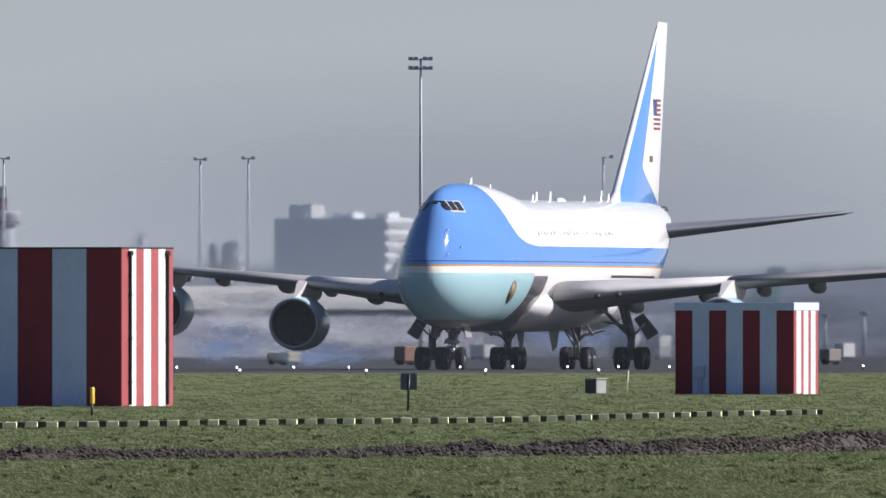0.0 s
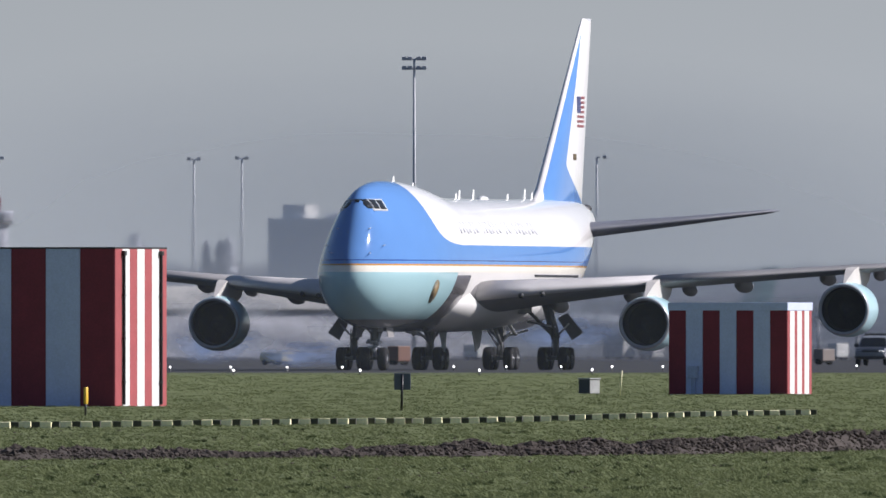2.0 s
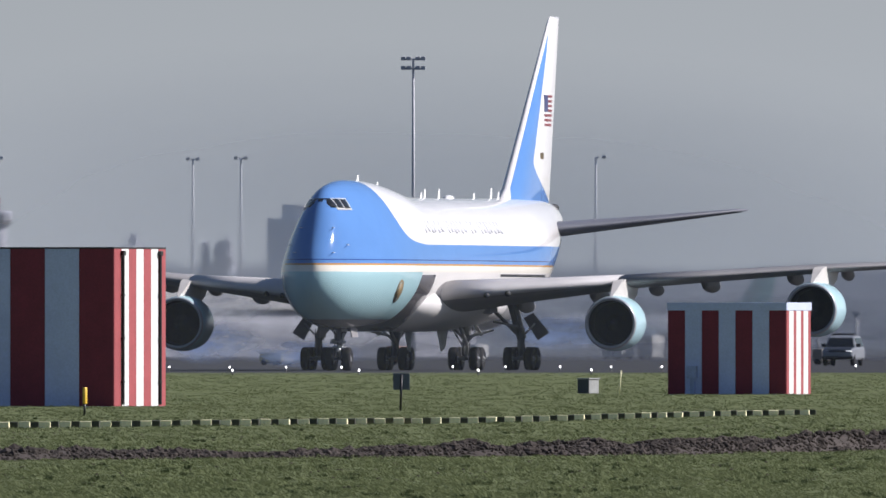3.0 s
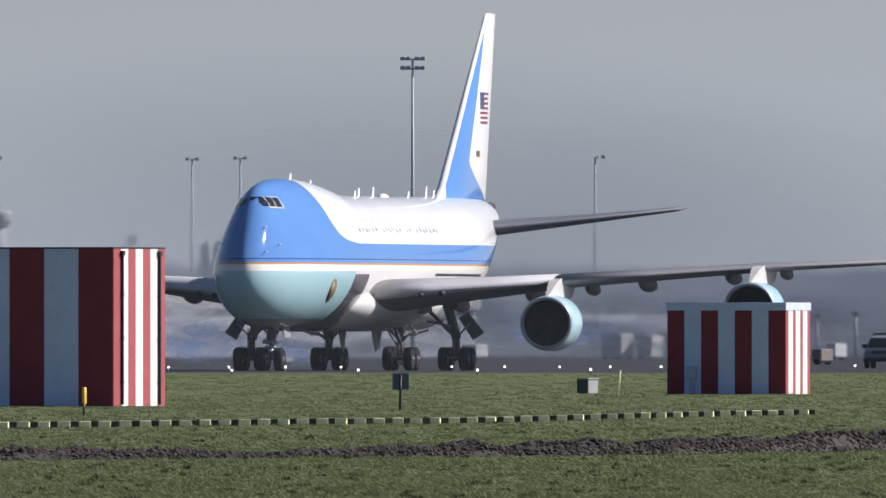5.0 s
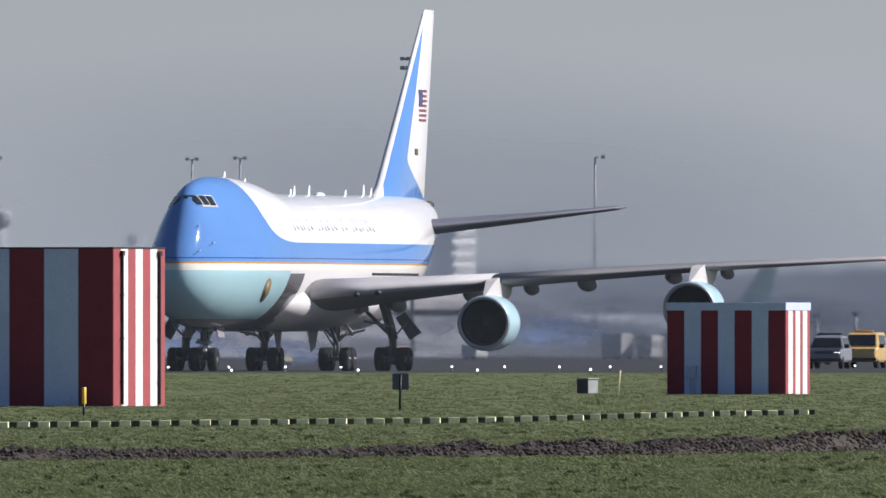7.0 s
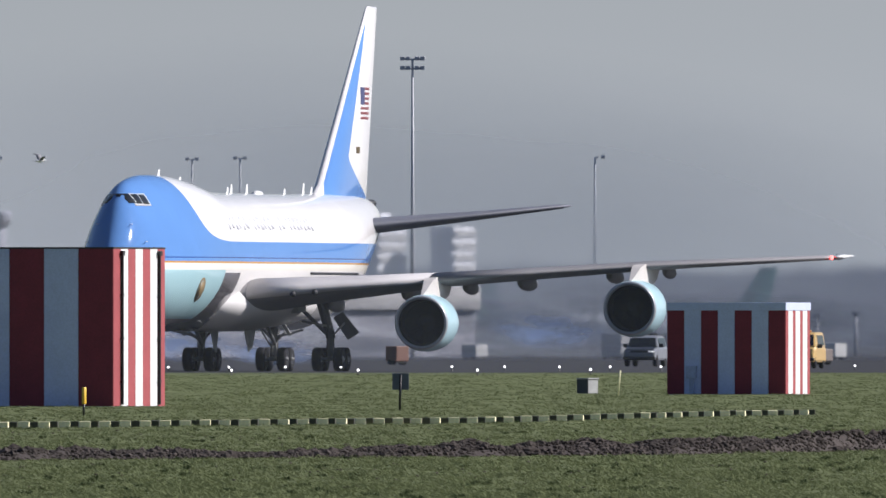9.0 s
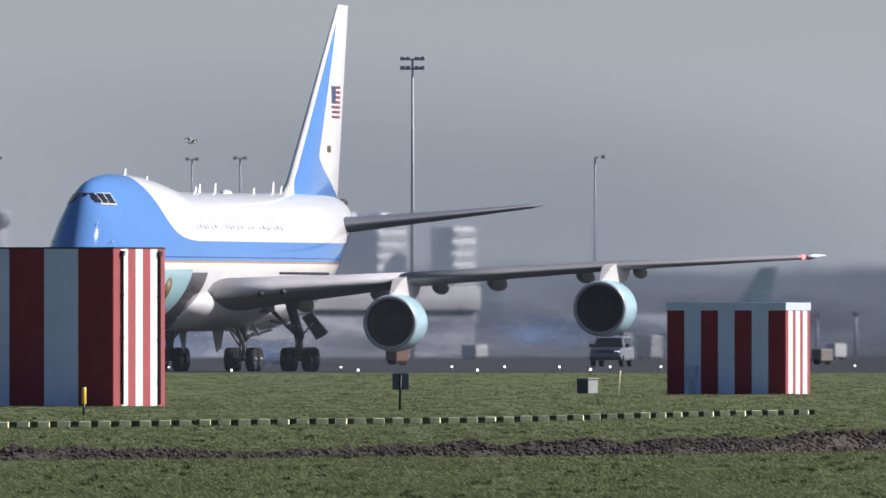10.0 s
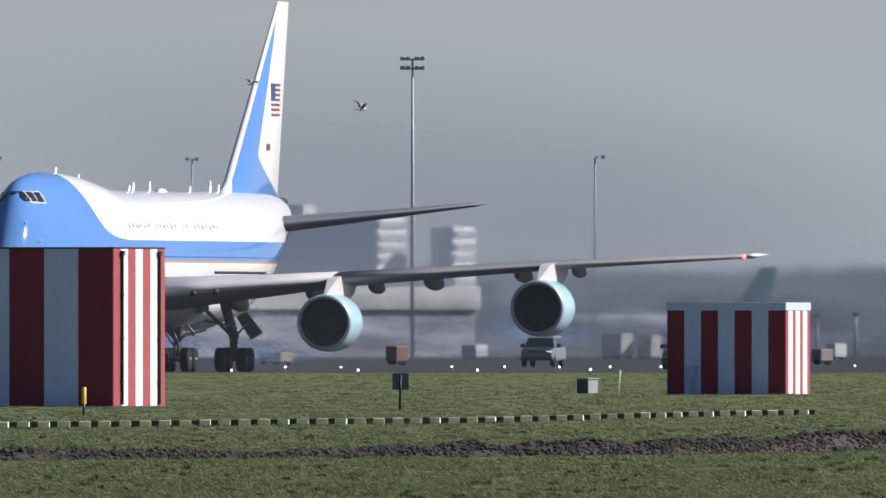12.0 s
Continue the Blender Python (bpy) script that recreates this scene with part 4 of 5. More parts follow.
# ---- the distance ----
def mast(px, dist, top, heads, label, two_rows=False, one_side=False):
    x = at(px, dist)
    root = tagged(empty("floodlight_mast", pose(x, dist, 0)), label, "mast", "masts")
    bm = nb()
    tube(bm, (0, 0, 0), (0, 0, top), 0.2, 0.1, 10)
    part("pole", bm, M_MAST, root)
    w = heads
    bm = nb()
    box(bm, -w if not one_side else -0.1, w, -0.08, 0.08, top - 0.15, top + 0.0)
    if two_rows:
        box(bm, -w, w, -0.08, 0.08, top - 0.95, top - 0.8)
    part("crossbar", bm, M_MAST, root, smooth=False)
    for row in ((0.0, -0.8) if two_rows else (0.0,)):
        for x in ([0.8] if one_side else [-w, -w * 0.45, w * 0.45, w] if two_rows else [-w, w]):
            bm = nb()
            box(bm, x - 0.2, x + 0.2, -0.22, 0.13, top + row - 0.18, top + row + 0.16, 0.04)
            part("floodlight", bm, M_MAST, root, smooth=False)
    return root


# steel paler than its own tone, distance haze put into the colour
M_MAST = mat("haze_pale_mast_steel", (0.50, 0.51, 0.53), 0.6, vary=0.1)
mast(730, 2500, 25.5, 0.85, "tall grey floodlight mast with two rows of lamps", two_rows=True)
mast(340, 3000, 20.0, 0.5, "thin grey lamp mast with two heads")
mast(425, 3000, 20.1, 0.5, "thin grey lamp mast with two heads")
mast(1053, 2900, 19.6, 0.3, "thin grey mast with one small head", one_side=True)
for px, top in ((1445, 3.8), (1514, 4.0)):
    mast(px, 2700, top, 0.18, "short pale lamp post on the apron")
mast(-8, 3000, 20.1, 0.5, "thin grey lamp mast with two heads")


# wall and window colours are paled to carry the distance haze
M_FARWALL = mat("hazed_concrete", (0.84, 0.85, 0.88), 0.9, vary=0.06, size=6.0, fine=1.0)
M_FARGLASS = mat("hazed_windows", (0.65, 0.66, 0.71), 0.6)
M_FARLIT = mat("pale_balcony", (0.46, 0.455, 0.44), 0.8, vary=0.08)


def backdrop():
    """The misty distance behind everything: a plain far sheet, its hazy light put in as glow, that thins out upwards.
    """
    d = 4700
    m = bpy.data.materials.new("misty_distance_glow")
    m.use_nodes = True
    n, l = m.node_tree.nodes, m.node_tree.links
    n.clear()
    co, sepn = n.new("ShaderNodeTexCoord"), n.new("ShaderNodeSeparateXYZ")
    l.new(co.outputs["Object"], sepn.inputs[0])
    f = lambda op, a, b=None: math_node(n, l, op, a, b)
    ns = n.new("ShaderNodeTexNoise")
    ns.inputs["Scale"].default_value, ns.inputs["Detail"].default_value = 0.09, 3
    l.new(co.outputs["Object"], ns.inputs["Vector"])
    nb2 = n.new("ShaderNodeTexNoise")
    nb2.inputs["Scale"].default_value, nb2.inputs["Detail"].default_value = 0.03, 2
    l.new(co.outputs["Object"], nb2.inputs["Vector"])
    rise = f("ADD", f("MULTIPLY", f("SUBTRACT", ns.outputs["Fac"], 0.5), 5.0), f("MULTIPLY", f("SUBTRACT", nb2.outputs["Fac"], 0.5), 5.0))
    alpha = n.new("ShaderNodeMapRange")
    alpha.interpolation_type = "SMOOTHSTEP"
    alpha.inputs["From Min"].default_value, alpha.inputs["From Max"].default_value = 14.6, 11.6
    l.new(f("ADD", sepn.outputs["Z"], rise), alpha.inputs["Value"])
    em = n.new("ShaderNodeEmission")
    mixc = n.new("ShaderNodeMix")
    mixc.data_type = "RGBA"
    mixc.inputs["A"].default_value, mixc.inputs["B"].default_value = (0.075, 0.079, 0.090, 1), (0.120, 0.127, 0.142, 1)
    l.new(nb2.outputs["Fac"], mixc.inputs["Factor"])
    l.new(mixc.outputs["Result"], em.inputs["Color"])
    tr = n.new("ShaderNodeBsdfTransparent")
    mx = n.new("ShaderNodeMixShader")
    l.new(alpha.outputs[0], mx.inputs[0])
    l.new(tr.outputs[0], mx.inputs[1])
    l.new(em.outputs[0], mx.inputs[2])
    o = n.new("ShaderNodeOutputMaterial")
    l.new(mx.outputs[0], o.inputs[0])
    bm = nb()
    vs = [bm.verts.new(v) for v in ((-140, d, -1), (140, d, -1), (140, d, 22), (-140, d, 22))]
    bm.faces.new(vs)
    tagged(part("backdrop", bm, m, None, smooth=False), "glowing far sheet standing for a misty tree line", "distance", kind="structure")


def office_block():
    """Two joined blocks turned so that their ends catch the sun."""
    d, turn = 3300, 35.0
    k = F_LONG / d
    wide, deep = k * math.cos(radians(turn)), k * math.sin(radians(turn))
    Z = lambda py: (598 - py) / k + EYE
    root = tagged(empty("office_block", pose(at(668, d), d, 0, 0, 0, -turn)), "grey flat-roofed block with pale balconies at its ends", "building")
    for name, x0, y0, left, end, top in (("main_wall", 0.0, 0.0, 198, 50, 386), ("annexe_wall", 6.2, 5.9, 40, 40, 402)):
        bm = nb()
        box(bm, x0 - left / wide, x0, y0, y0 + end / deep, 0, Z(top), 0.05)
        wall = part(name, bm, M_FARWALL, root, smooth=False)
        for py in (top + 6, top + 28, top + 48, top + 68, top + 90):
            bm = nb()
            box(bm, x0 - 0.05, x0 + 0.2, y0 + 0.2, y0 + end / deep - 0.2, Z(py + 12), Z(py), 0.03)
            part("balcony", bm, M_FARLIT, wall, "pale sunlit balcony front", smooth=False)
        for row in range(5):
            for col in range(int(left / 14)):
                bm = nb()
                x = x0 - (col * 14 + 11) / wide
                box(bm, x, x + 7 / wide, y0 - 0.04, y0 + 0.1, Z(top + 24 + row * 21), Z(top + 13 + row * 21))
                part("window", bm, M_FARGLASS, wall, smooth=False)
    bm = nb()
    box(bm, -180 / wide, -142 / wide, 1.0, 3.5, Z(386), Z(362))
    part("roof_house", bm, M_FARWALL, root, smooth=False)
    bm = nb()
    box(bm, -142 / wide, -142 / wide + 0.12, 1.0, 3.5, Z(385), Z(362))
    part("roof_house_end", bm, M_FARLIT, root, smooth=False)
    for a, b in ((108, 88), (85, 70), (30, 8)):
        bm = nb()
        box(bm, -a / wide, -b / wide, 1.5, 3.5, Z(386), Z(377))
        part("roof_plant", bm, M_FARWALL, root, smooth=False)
    return root


backdrop()
office_block()


M_TOWER = mat("weathered_tower_concrete", (0.34, 0.35, 0.39), 0.9, vary=0.15, size=2.0)


def control_tower():
    d = 3200
    k = F_LONG / d
    root = tagged(empty("watch_tower", pose(at(-16, d), d, 0)), "hazy tower with a flared cab and a red and white top", "tower")
    Z = lambda py: (598 - py) / k + EYE
    bm = nb()
    spin(bm, [(0, 2.0), (Z(412), 1.7), (Z(406), 1.7)], "z", 16)
    part("shaft", bm, M_TOWER, root)
    bm = nb()
    spin(bm, [(Z(406), 1.5), (Z(402), 1.8), (Z(382), 2.3), (Z(376), 2.35), (Z(374), 2.2)], "z", 20)
    part("cab", bm, M_TOWER, root, "grey flared cab", smooth=False)
    for j in range(20):
        t = 2 * math.pi * (j + 0.5) / 20
        bm = nb()
        box(bm, -0.28, 0.28, -0.03, 0.03, Z(398), Z(385))
        bmesh.ops.rotate(bm, verts=bm.verts, cent=(0, 0, Z(391)), matrix=Matrix.Rotation(-0.35, 3, "X"))
        bmesh.ops.transform(bm, verts=bm.verts, matrix=Matrix.Rotation(t + math.pi / 2, 4, "Z") @ Matrix.Translation((0, -2.06, 0)))
        part("cab_window", bm, M_DARK, root, smooth=False)
    bm = nb()
    box(bm, -0.9, 0.9, -0.9, 0.9, Z(374), Z(350), 0.05)
    part("upper_block", bm, M_SHED_R, root, "red block", smooth=False)
    bm = nb()
    box(bm, -0.85, 0.85, -0.85, 0.85, Z(350), Z(330), 0.05)
    part("top_block", bm, M_FARLIT, root, "pale block", smooth=False)


def terminal():
    d = 2650
    k = F_LONG / d
    k *= math.cos(radians(50))
    root = tagged(empty("pier_building", pose(at(300, d), d, 0, 0, 0, 50)), "long low pale pier with a dark glazed lower storey", "building")
    X = lambda px: (px - 300) / k
    Z = lambda py: (598 - py) / F_LONG * d + EYE
    bm = nb()
    box(bm, X(280), X(852), 0, 8, Z(548), Z(507), 0.05)
    part("upper_wall", bm, mat("pale_cladding", (0.33, 0.33, 0.33), 0.8, vary=0.12, size=3.0, fine=0.5), root, smooth=False)
    bm = nb()
    box(bm, X(280), X(850), 0.6, 7.5, 0, Z(548))
    part("lower_wall", bm, mat("glazed_grey", (0.30, 0.31, 0.35), 0.5, vary=0.2, size=4.0, fine=0.8), root, smooth=False)


M_TEAL = mat("teal_tail_paint", (0.06, 0.24, 0.24), 0.5, vary=0.1, size=2.0)
M_SKYBLUE = mat("sky_blue_paint", (0.20, 0.29, 0.40), 0.5, vary=0.1, size=2.0)
M_PALE = mat("pale_fuselage_paint", (0.50, 0.52, 0.56), 0.5, vary=0.1, size=2.0)


def parked_jet(px, d, turn, body, fin, scale, label):
    root = tagged(empty("parked_jet", pose(at(px, d), d, 0, 0, 0, turn)), label, "airplane", "parked jets")
    s = scale
    bm = nb()
    prof = [(-18, 0.15, 3.5), (-17.3, 0.9, 3.45), (-16, 1.5, 3.4), (-14, 1.85, 3.4), (-8, 1.9, 3.4), (6, 1.9, 3.4), (11, 1.6, 3.7), (15, 0.9, 4.2), (18, 0.2, 4.6)]
    loft(bm, [[(a * s, r * s * math.cos(t), (z + r * math.sin(t)) * s) for t in np.linspace(0, 2 * math.pi, 25)[:-1]] for a, r, z in prof])
    part("fuselage", bm, body, root)
    bm = nb()
    loft(bm, [[(a * s, y * s, z * s) for a, y in ((le, 0), ((le + te) / 2, w), (te, 0), ((le + te) / 2, -w))] for z, le, te, w in ((4.8, 9.5, 16.5, 0.25), (6.2, 11.8, 17.0, 0.22), (12.3, 16.0, 18.6, 0.12))])
    part("tail_fin", bm, fin, root, smooth=False)
    for q in (1, -1):
        bm = nb()
        loft(bm, [[(a * s, q * y * s, (z + dz) * s) for a, dz in ((le, 0), ((le + te) / 2, 0.2), (te, 0), ((le + te) / 2, -0.15))] for y, le, te, z in ((1.5, -3, 4, 2.3), (17, 6, 7.8, 3.6))])
        part("wing", bm, M_PALE, root, smooth=False)
        bm = nb()
        spin(bm, [(-4 * s, 0.8 * s), (-3.7 * s, 1.0 * s), (-2 * s, 1.0 * s), (0, 0.6 * s)], "x", 16, (0, q * 5.5 * s, 1.6 * s))
        part("engine", bm, M_PALE, root)
        bm = nb()
        loft(bm, [[(a * s, q * y * s, (z + dz) * s) for a, dz in ((le, 0), ((le + te) / 2, 0.1), (te, 0), ((le + te) / 2, -0.1))] for y, le, te, z in ((0.5, 14, 17.5, 4.6), (6.5, 17, 18.6, 5.2))])
        part("tailplane", bm, M_PALE, root, smooth=False)
        bm = nb()
        tube(bm, (2 * s, q * 2.6 * s, 0.5 * s), (1.6 * s, q * 2.6 * s, 2.4 * s), 0.12 * s)
        spin(bm, [(-0.2 * s, 0.5 * s), (0.2 * s, 0.5 * s)], "y", 14, (2 * s, q * 2.6 * s, 0.5 * s))
        part("main_gear", bm, M_BLACK, root)
    bm = nb()
    tube(bm, (-13 * s, 0, 0.4 * s), (-13 * s, 0, 2 * s), 0.1 * s)
    spin(bm, [(-0.2 * s, 0.4 * s), (0.2 * s, 0.4 * s)], "y", 14, (-13 * s, 0, 0.4 * s))
    part("nose_gear", bm, M_BLACK, root)


def crate(name, px, d, w, h, material, label, depth=1.2):
    if name == "cargo_cart":
        d, w, h, depth = 2300 + 0.1 * (d - 1900), w * 1.18, h * 1.18, depth * 1.18
    root = tagged(empty(name, pose(at(px, d), d, 0.012, 0, 0, -42)), label, "equipment")
    bm = nb()
    box(bm, -w / 2, w / 2, -depth / 2, depth / 2, 0.22, h, 0.06)
    part("body", bm, material, root, smooth=False)
    bm = nb()
    box(bm, -w / 2 + 0.1, w / 2 - 0.1, -depth / 2 + 0.1, depth / 2 - 0.1, 0.12, 0.24)
    part("chassis", bm, M_BLACK, root, smooth=False)
    for sx in (-1, 1):
        for sy in (-1, 1):
            bm = nb()
            spin(bm, [(-0.09, 0.18), (-0.07, 0.2), (0.07, 0.2), (0.09, 0.18)], "y", 14, (sx * (w / 2 - 0.35), sy * depth / 2 * 0.85, 0.2))
            part("wheel", bm, M_TYRE, root)
    return root


control_tower(), terminal()
parked_jet(1158, 4000, 10, M_PALE, M_TEAL, 0.92, "hazy parked jet with a teal tail fin")
parked_jet(700, 4100, 8, M_PALE, M_TEAL, 0.78, "hazy parked jet with a green tail fin")
parked_jet(1010, 3300, 168, M_SKYBLUE, M_SKYBLUE, 0.55, "small hazy parked jet painted sky blue")
M_DULLY = mat("dull_yellow_paint", (0.38, 0.30, 0.07), 0.6)
M_RUST = mat("rusty_orange_paint", (0.14, 0.065, 0.042), 0.7)
M_PALEBOX = mat("pale_tarpaulin", (0.60, 0.60, 0.58), 0.8, vary=0.15, size=0.6)
M_DULLBROWN = mat("brown_box_paint", (0.19, 0.16, 0.14), 0.7)
crate("baggage_tug", 488, 1866, 1.9, 0.8, M_DULLY, "low dull yellow ramp tug")
crate("ramp_cart", 703, 1880, 0.95, 1.2, M_RUST, "rusty orange ramp cart")
crate("ramp_cart", 1455, 1900, 0.85, 1.0, M_DULLBROWN, "small brown ramp cart on wheels")
crate("cargo_cart", 1092, 2000, 1.8, 1.75, M_PALEBOX, "pale covered cargo cart")
crate("cargo_cart", 1150, 2000, 1.3, 1.6, M_PALEBOX, "pale covered cargo cart")
crate("cargo_cart", 1480, 2050, 0.8, 1.1, M_PALEBOX, "pale covered cargo cart")
crate("cargo_cart", 840, 2000, 1.3, 1.0, M_PALEBOX, "pale covered cargo cart")


# ---- the cars that follow ----
CAR_GREY = mat("silver_grey_car_paint", (0.19, 0.20, 0.22), 0.35, vary=0.05)
CAR_FRONT_SHADE = mat("shaded_front_car_paint", (0.03, 0.036, 0.052), 0.4, vary=0.05)
CAR_YELLOW = mat("yellow_car_paint", (0.62, 0.41, 0.13), 0.35, vary=0.05, coat=0.4)
CAR_GLASS = mat("car_glass", (0.01, 0.012, 0.015), 0.06)
CAR_WHEELS = []


def car(name, paint, label, van=False):
    """A large car or van; its front looks along -y, its middle stands over the origin."""
    root = tagged(empty(name), label, "van" if van else "car", "escort vehicles")
    # side outline: (along, low, high, half width at the top)
    if van:
        prof = [(-2.6, 0.5, 0.85, 0.9), (-2.5, 0.4, 1.1, 0.95), (-1.9, 0.35, 1.22, 0.98), (-1.85, 0.35, 1.25, 1.0), (2.5, 0.35, 1.25, 1.0), (2.6, 0.45, 1.2, 0.95)]
        cab = [(-1.95, 1.24, 1.26, 0.95), (-1.2, 1.24, 1.9, 0.85), (-0.9, 1.24, 2.02, 0.82), (2.3, 1.24, 2.05, 0.82), (2.55, 1.24, 1.95, 0.84)]
    else:
        prof = [(-2.65, 0.55, 0.8, 0.85), (-2.58, 0.42, 1.02, 0.93), (-1.4, 0.38, 1.14, 0.99), (-1.2, 0.38, 1.16, 1.0), (2.5, 0.38, 1.16, 1.0), (2.65, 0.5, 1.1, 0.94)]
        cab = [(-1.4, 1.14, 1.16, 0.93), (-0.75, 1.14, 1.72, 0.80), (-0.4, 1.14, 1.84, 0.77), (2.1, 1.14, 1.86, 0.77), (2.55, 1.14, 1.3, 0.88)]
    bm = nb()
    loft(bm, [[(-w * 0.94, y, lo), (-w, y, lo + 0.12), (-w, y, hi - 0.14), (-w * 0.93, y, hi), (w * 0.93, y, hi), (w, y, hi - 0.14), (w, y, lo + 0.12), (w * 0.94, y, lo)] for y, lo, hi, w in prof])
    body = part("body", bm, paint, root, smooth=False)
    bm = nb()
    loft(bm, [[(-0.95, y, lo), (-w, y, hi - 0.03), (-w + 0.1, y, hi), (w - 0.1, y, hi), (w, y, hi - 0.03), (0.95, y, lo)] for y, lo, hi, w in cab])
    part("cabin", bm, paint, root, smooth=False)
    (y0, _, z0, _), (y1, _, z1, w1) = cab[0], cab[1]
    bm = nb()
    quad = [(-0.86, y0 + 0.04, z0 + 0.03), (0.86, y0 + 0.04, z0 + 0.03), (w1 - 0.08, y1 - 0.02, z1 - 0.02), (-w1 + 0.08, y1 - 0.02, z1 - 0.02)]
    loft(bm, [[(x, y - 0.03, z + 0.03) for x, y, z in quad], [(x, y + 0.05, z - 0.05) for x, y, z in quad]])
    part("windscreen", bm, CAR_GLASS, root, smooth=False)
    for s in (1, -1):
        for a, b in ((-0.55, 0.45), (0.55, 1.45), (1.55, 2.15)):
            top = (1.88 if van else 1.72)
            lo = 1.3 if van else 1.2
            wl_, wt = 0.945, (0.84 if van else 0.80)
            bm = nb()
            quad = [(s * wl_, a, lo), (s * wl_, b, lo), (s * wt, b, top), (s * wt, a, top)]
            loft(bm, [[(x + s * 0.02, y, z) for x, y, z in quad], [(x - s * 0.05, y, z) for x, y, z in quad]])
            part("side_window", bm, CAR_GLASS, root, smooth=False)
        bm = nb()
        box(bm, s * 0.95 - 0.0, s * 0.95 + s * 0.28, -0.95, -0.82, 1.15, 1.38, 0.04)
        part("wing_mirror", bm, M_BLACK, root)
        bm = nb()
        box(bm, s * 0.55, s * 0.88, prof[1][0] - 0.04, prof[1][0] + 0.08, 0.78, 0.94, 0.03)
        part("headlight", bm, M_HEAD if s > 0 else M_RIM, root, "headlight")
        for y in (-1.72, 1.62):
            hub = new("wheel")
            hub.parent = root
            hub.location = (s * 0.86, y, 0.37)
            bm = nb()
            spin(bm, [(-0.12, 0.22), (-0.13, 0.31), (-0.09, 0.37), (0.09, 0.37), (0.13, 0.31), (0.12, 0.22)], "x", 22)
            part("tyre", bm, M_TYRE, hub)
            bm = nb()
            spin(bm, [(-0.11, 0.05), (-0.12, 0.21), (0.12, 0.21), (0.11, 0.05)], "x", 14)
            part("rim", bm, M_RIM, hub)
            CAR_WHEELS.append((root, hub, (s * 0.86, y, 0.37), 0.37))
    bm = nb()
    box(bm, -0.52, 0.52, prof[1][0] - 0.06, prof[1][0] + 0.05, 0.62, 0.98, 0.03)
    part("grille", bm, M_BLACK, root)
    if not van:
        # bonnet and front panels painted dark to carry the front's shade
        bm = nb()
        loft(bm, [[(-w, y, z - 0.06), (w, y, z - 0.06), (w * 0.97, y, z + 0.012), (-w * 0.97, y, z + 0.012)] for y, z, w in ((-2.63, 0.86, 0.84), (-2.56, 1.03, 0.88), (-1.42, 1.15, 0.93))])
        part("bonnet", bm, CAR_FRONT_SHADE, root, "bonnet with its shade painted dark blue", smooth=False)
        for s in (1, -1):
            bm = nb()
            box(bm, s * 0.54, s * 0.9, prof[1][0] - 0.05, prof[1][0] + 0.06, 0.58, 0.79, 0.02)
            part("front_panel", bm, CAR_FRONT_SHADE, root, smooth=False)
    bm = nb()
    box(bm, -0.98, 0.98, prof[0][0] - 0.06, prof[0][0] + 0.2, 0.42, 0.6, 0.05)
    part("bumper", bm, M_BLACK, root)
    bm = nb()
    if van:
        box(bm, -0.55, 0.55, -0.55, -0.3, 2.02, 2.16, 0.04)
        part("light_bar", bm, mat("amber_lens", (0.7, 0.3, 0.05), 0.3), root)
    else:
        for s in (1, -1):
            box(bm, s * 0.62 - 0.03, s * 0.62 + 0.03, -0.2, 2.0, 1.86, 1.93, 0.02)
        box(bm, -0.7, 0.7, 0.0, 0.25, 1.90, 2.0, 0.03)
        part("roof_rack", bm, M_BLACK, root)
    return root


CAR_A = car("escort_car", CAR_GREY, "silver grey off-road car with a shade-painted front and a roof rack")
CAR_B = car("escort_car", CAR_GREY, "silver grey off-road car with a shade-painted front and a roof rack")
CAR_C = car("escort_van", CAR_YELLOW, "yellow airport van with an amber light bar", van=True)


# ---- gulls ----
M_GULL = mat("gull_grey_feathers", (0.20, 0.20, 0.21), 0.8, vary=0.2, size=0.2)
M_GULL_W = mat("gull_white_feathers", (0.8, 0.8, 0.79), 0.8, vary=0.1, size=0.2)


def gull():
    """A gull that flies along +x, with two wings hinged at its shoulders."""
    root = tagged(empty("gull"), "grey and white gull flying with beating wings", "bird", "gulls")
    bm = nb()
    loft(bm, [[(x, r * math.cos(t), z + r * math.sin(t)) for t in np.linspace(0, 2 * math.pi, 13)[:-1]] for x, r, z in ((-0.24, 0.02, 0.02), (-0.15, 0.05, 0.01), (0.0, 0.075, 0), (0.1, 0.065, 0.01), (0.17, 0.045, 0.03), (0.22, 0.04, 0.035), (0.25, 0.015, 0.03), (0.29, 0.005, 0.025))])
    part("body", bm, M_GULL_W, root)
    bm = nb()
    loft(bm, [[(-0.2, -0.03, 0.02), (-0.2, 0.03, 0.02), (-0.2, 0.03, 0.035), (-0.2, -0.03, 0.035)], [(-0.38, -0.09, 0.02), (-0.38, 0.09, 0.02), (-0.38, 0.09, 0.028), (-0.38, -0.09, 0.028)]])
    part("tail", bm, M_GULL, root, smooth=False)
    wings = []
    for s in (1, -1):
        bm = nb()
        loft(bm, [[(x0, s * y, z), (x1, s * y, z - 0.01), (x1, s * y, z + 0.003), (x0, s * y, z + 0.018)] for y, x0, x1, z in ((0.0, 0.09, -0.1, 0), (0.2, 0.13, -0.08, 0.07), (0.36, 0.14, -0.05, 0.09), (0.55, 0.06, -0.07, 0.05), (0.68, -0.04, -0.1, 0.0))])
        w = part("wing", bm, M_GULL, root, "dark-tipped grey wing")
        w.location = (0, s * 0.06, 0.04)
        wings.append((w, s))
    return root, wings


GULLS = [gull(), gull()]


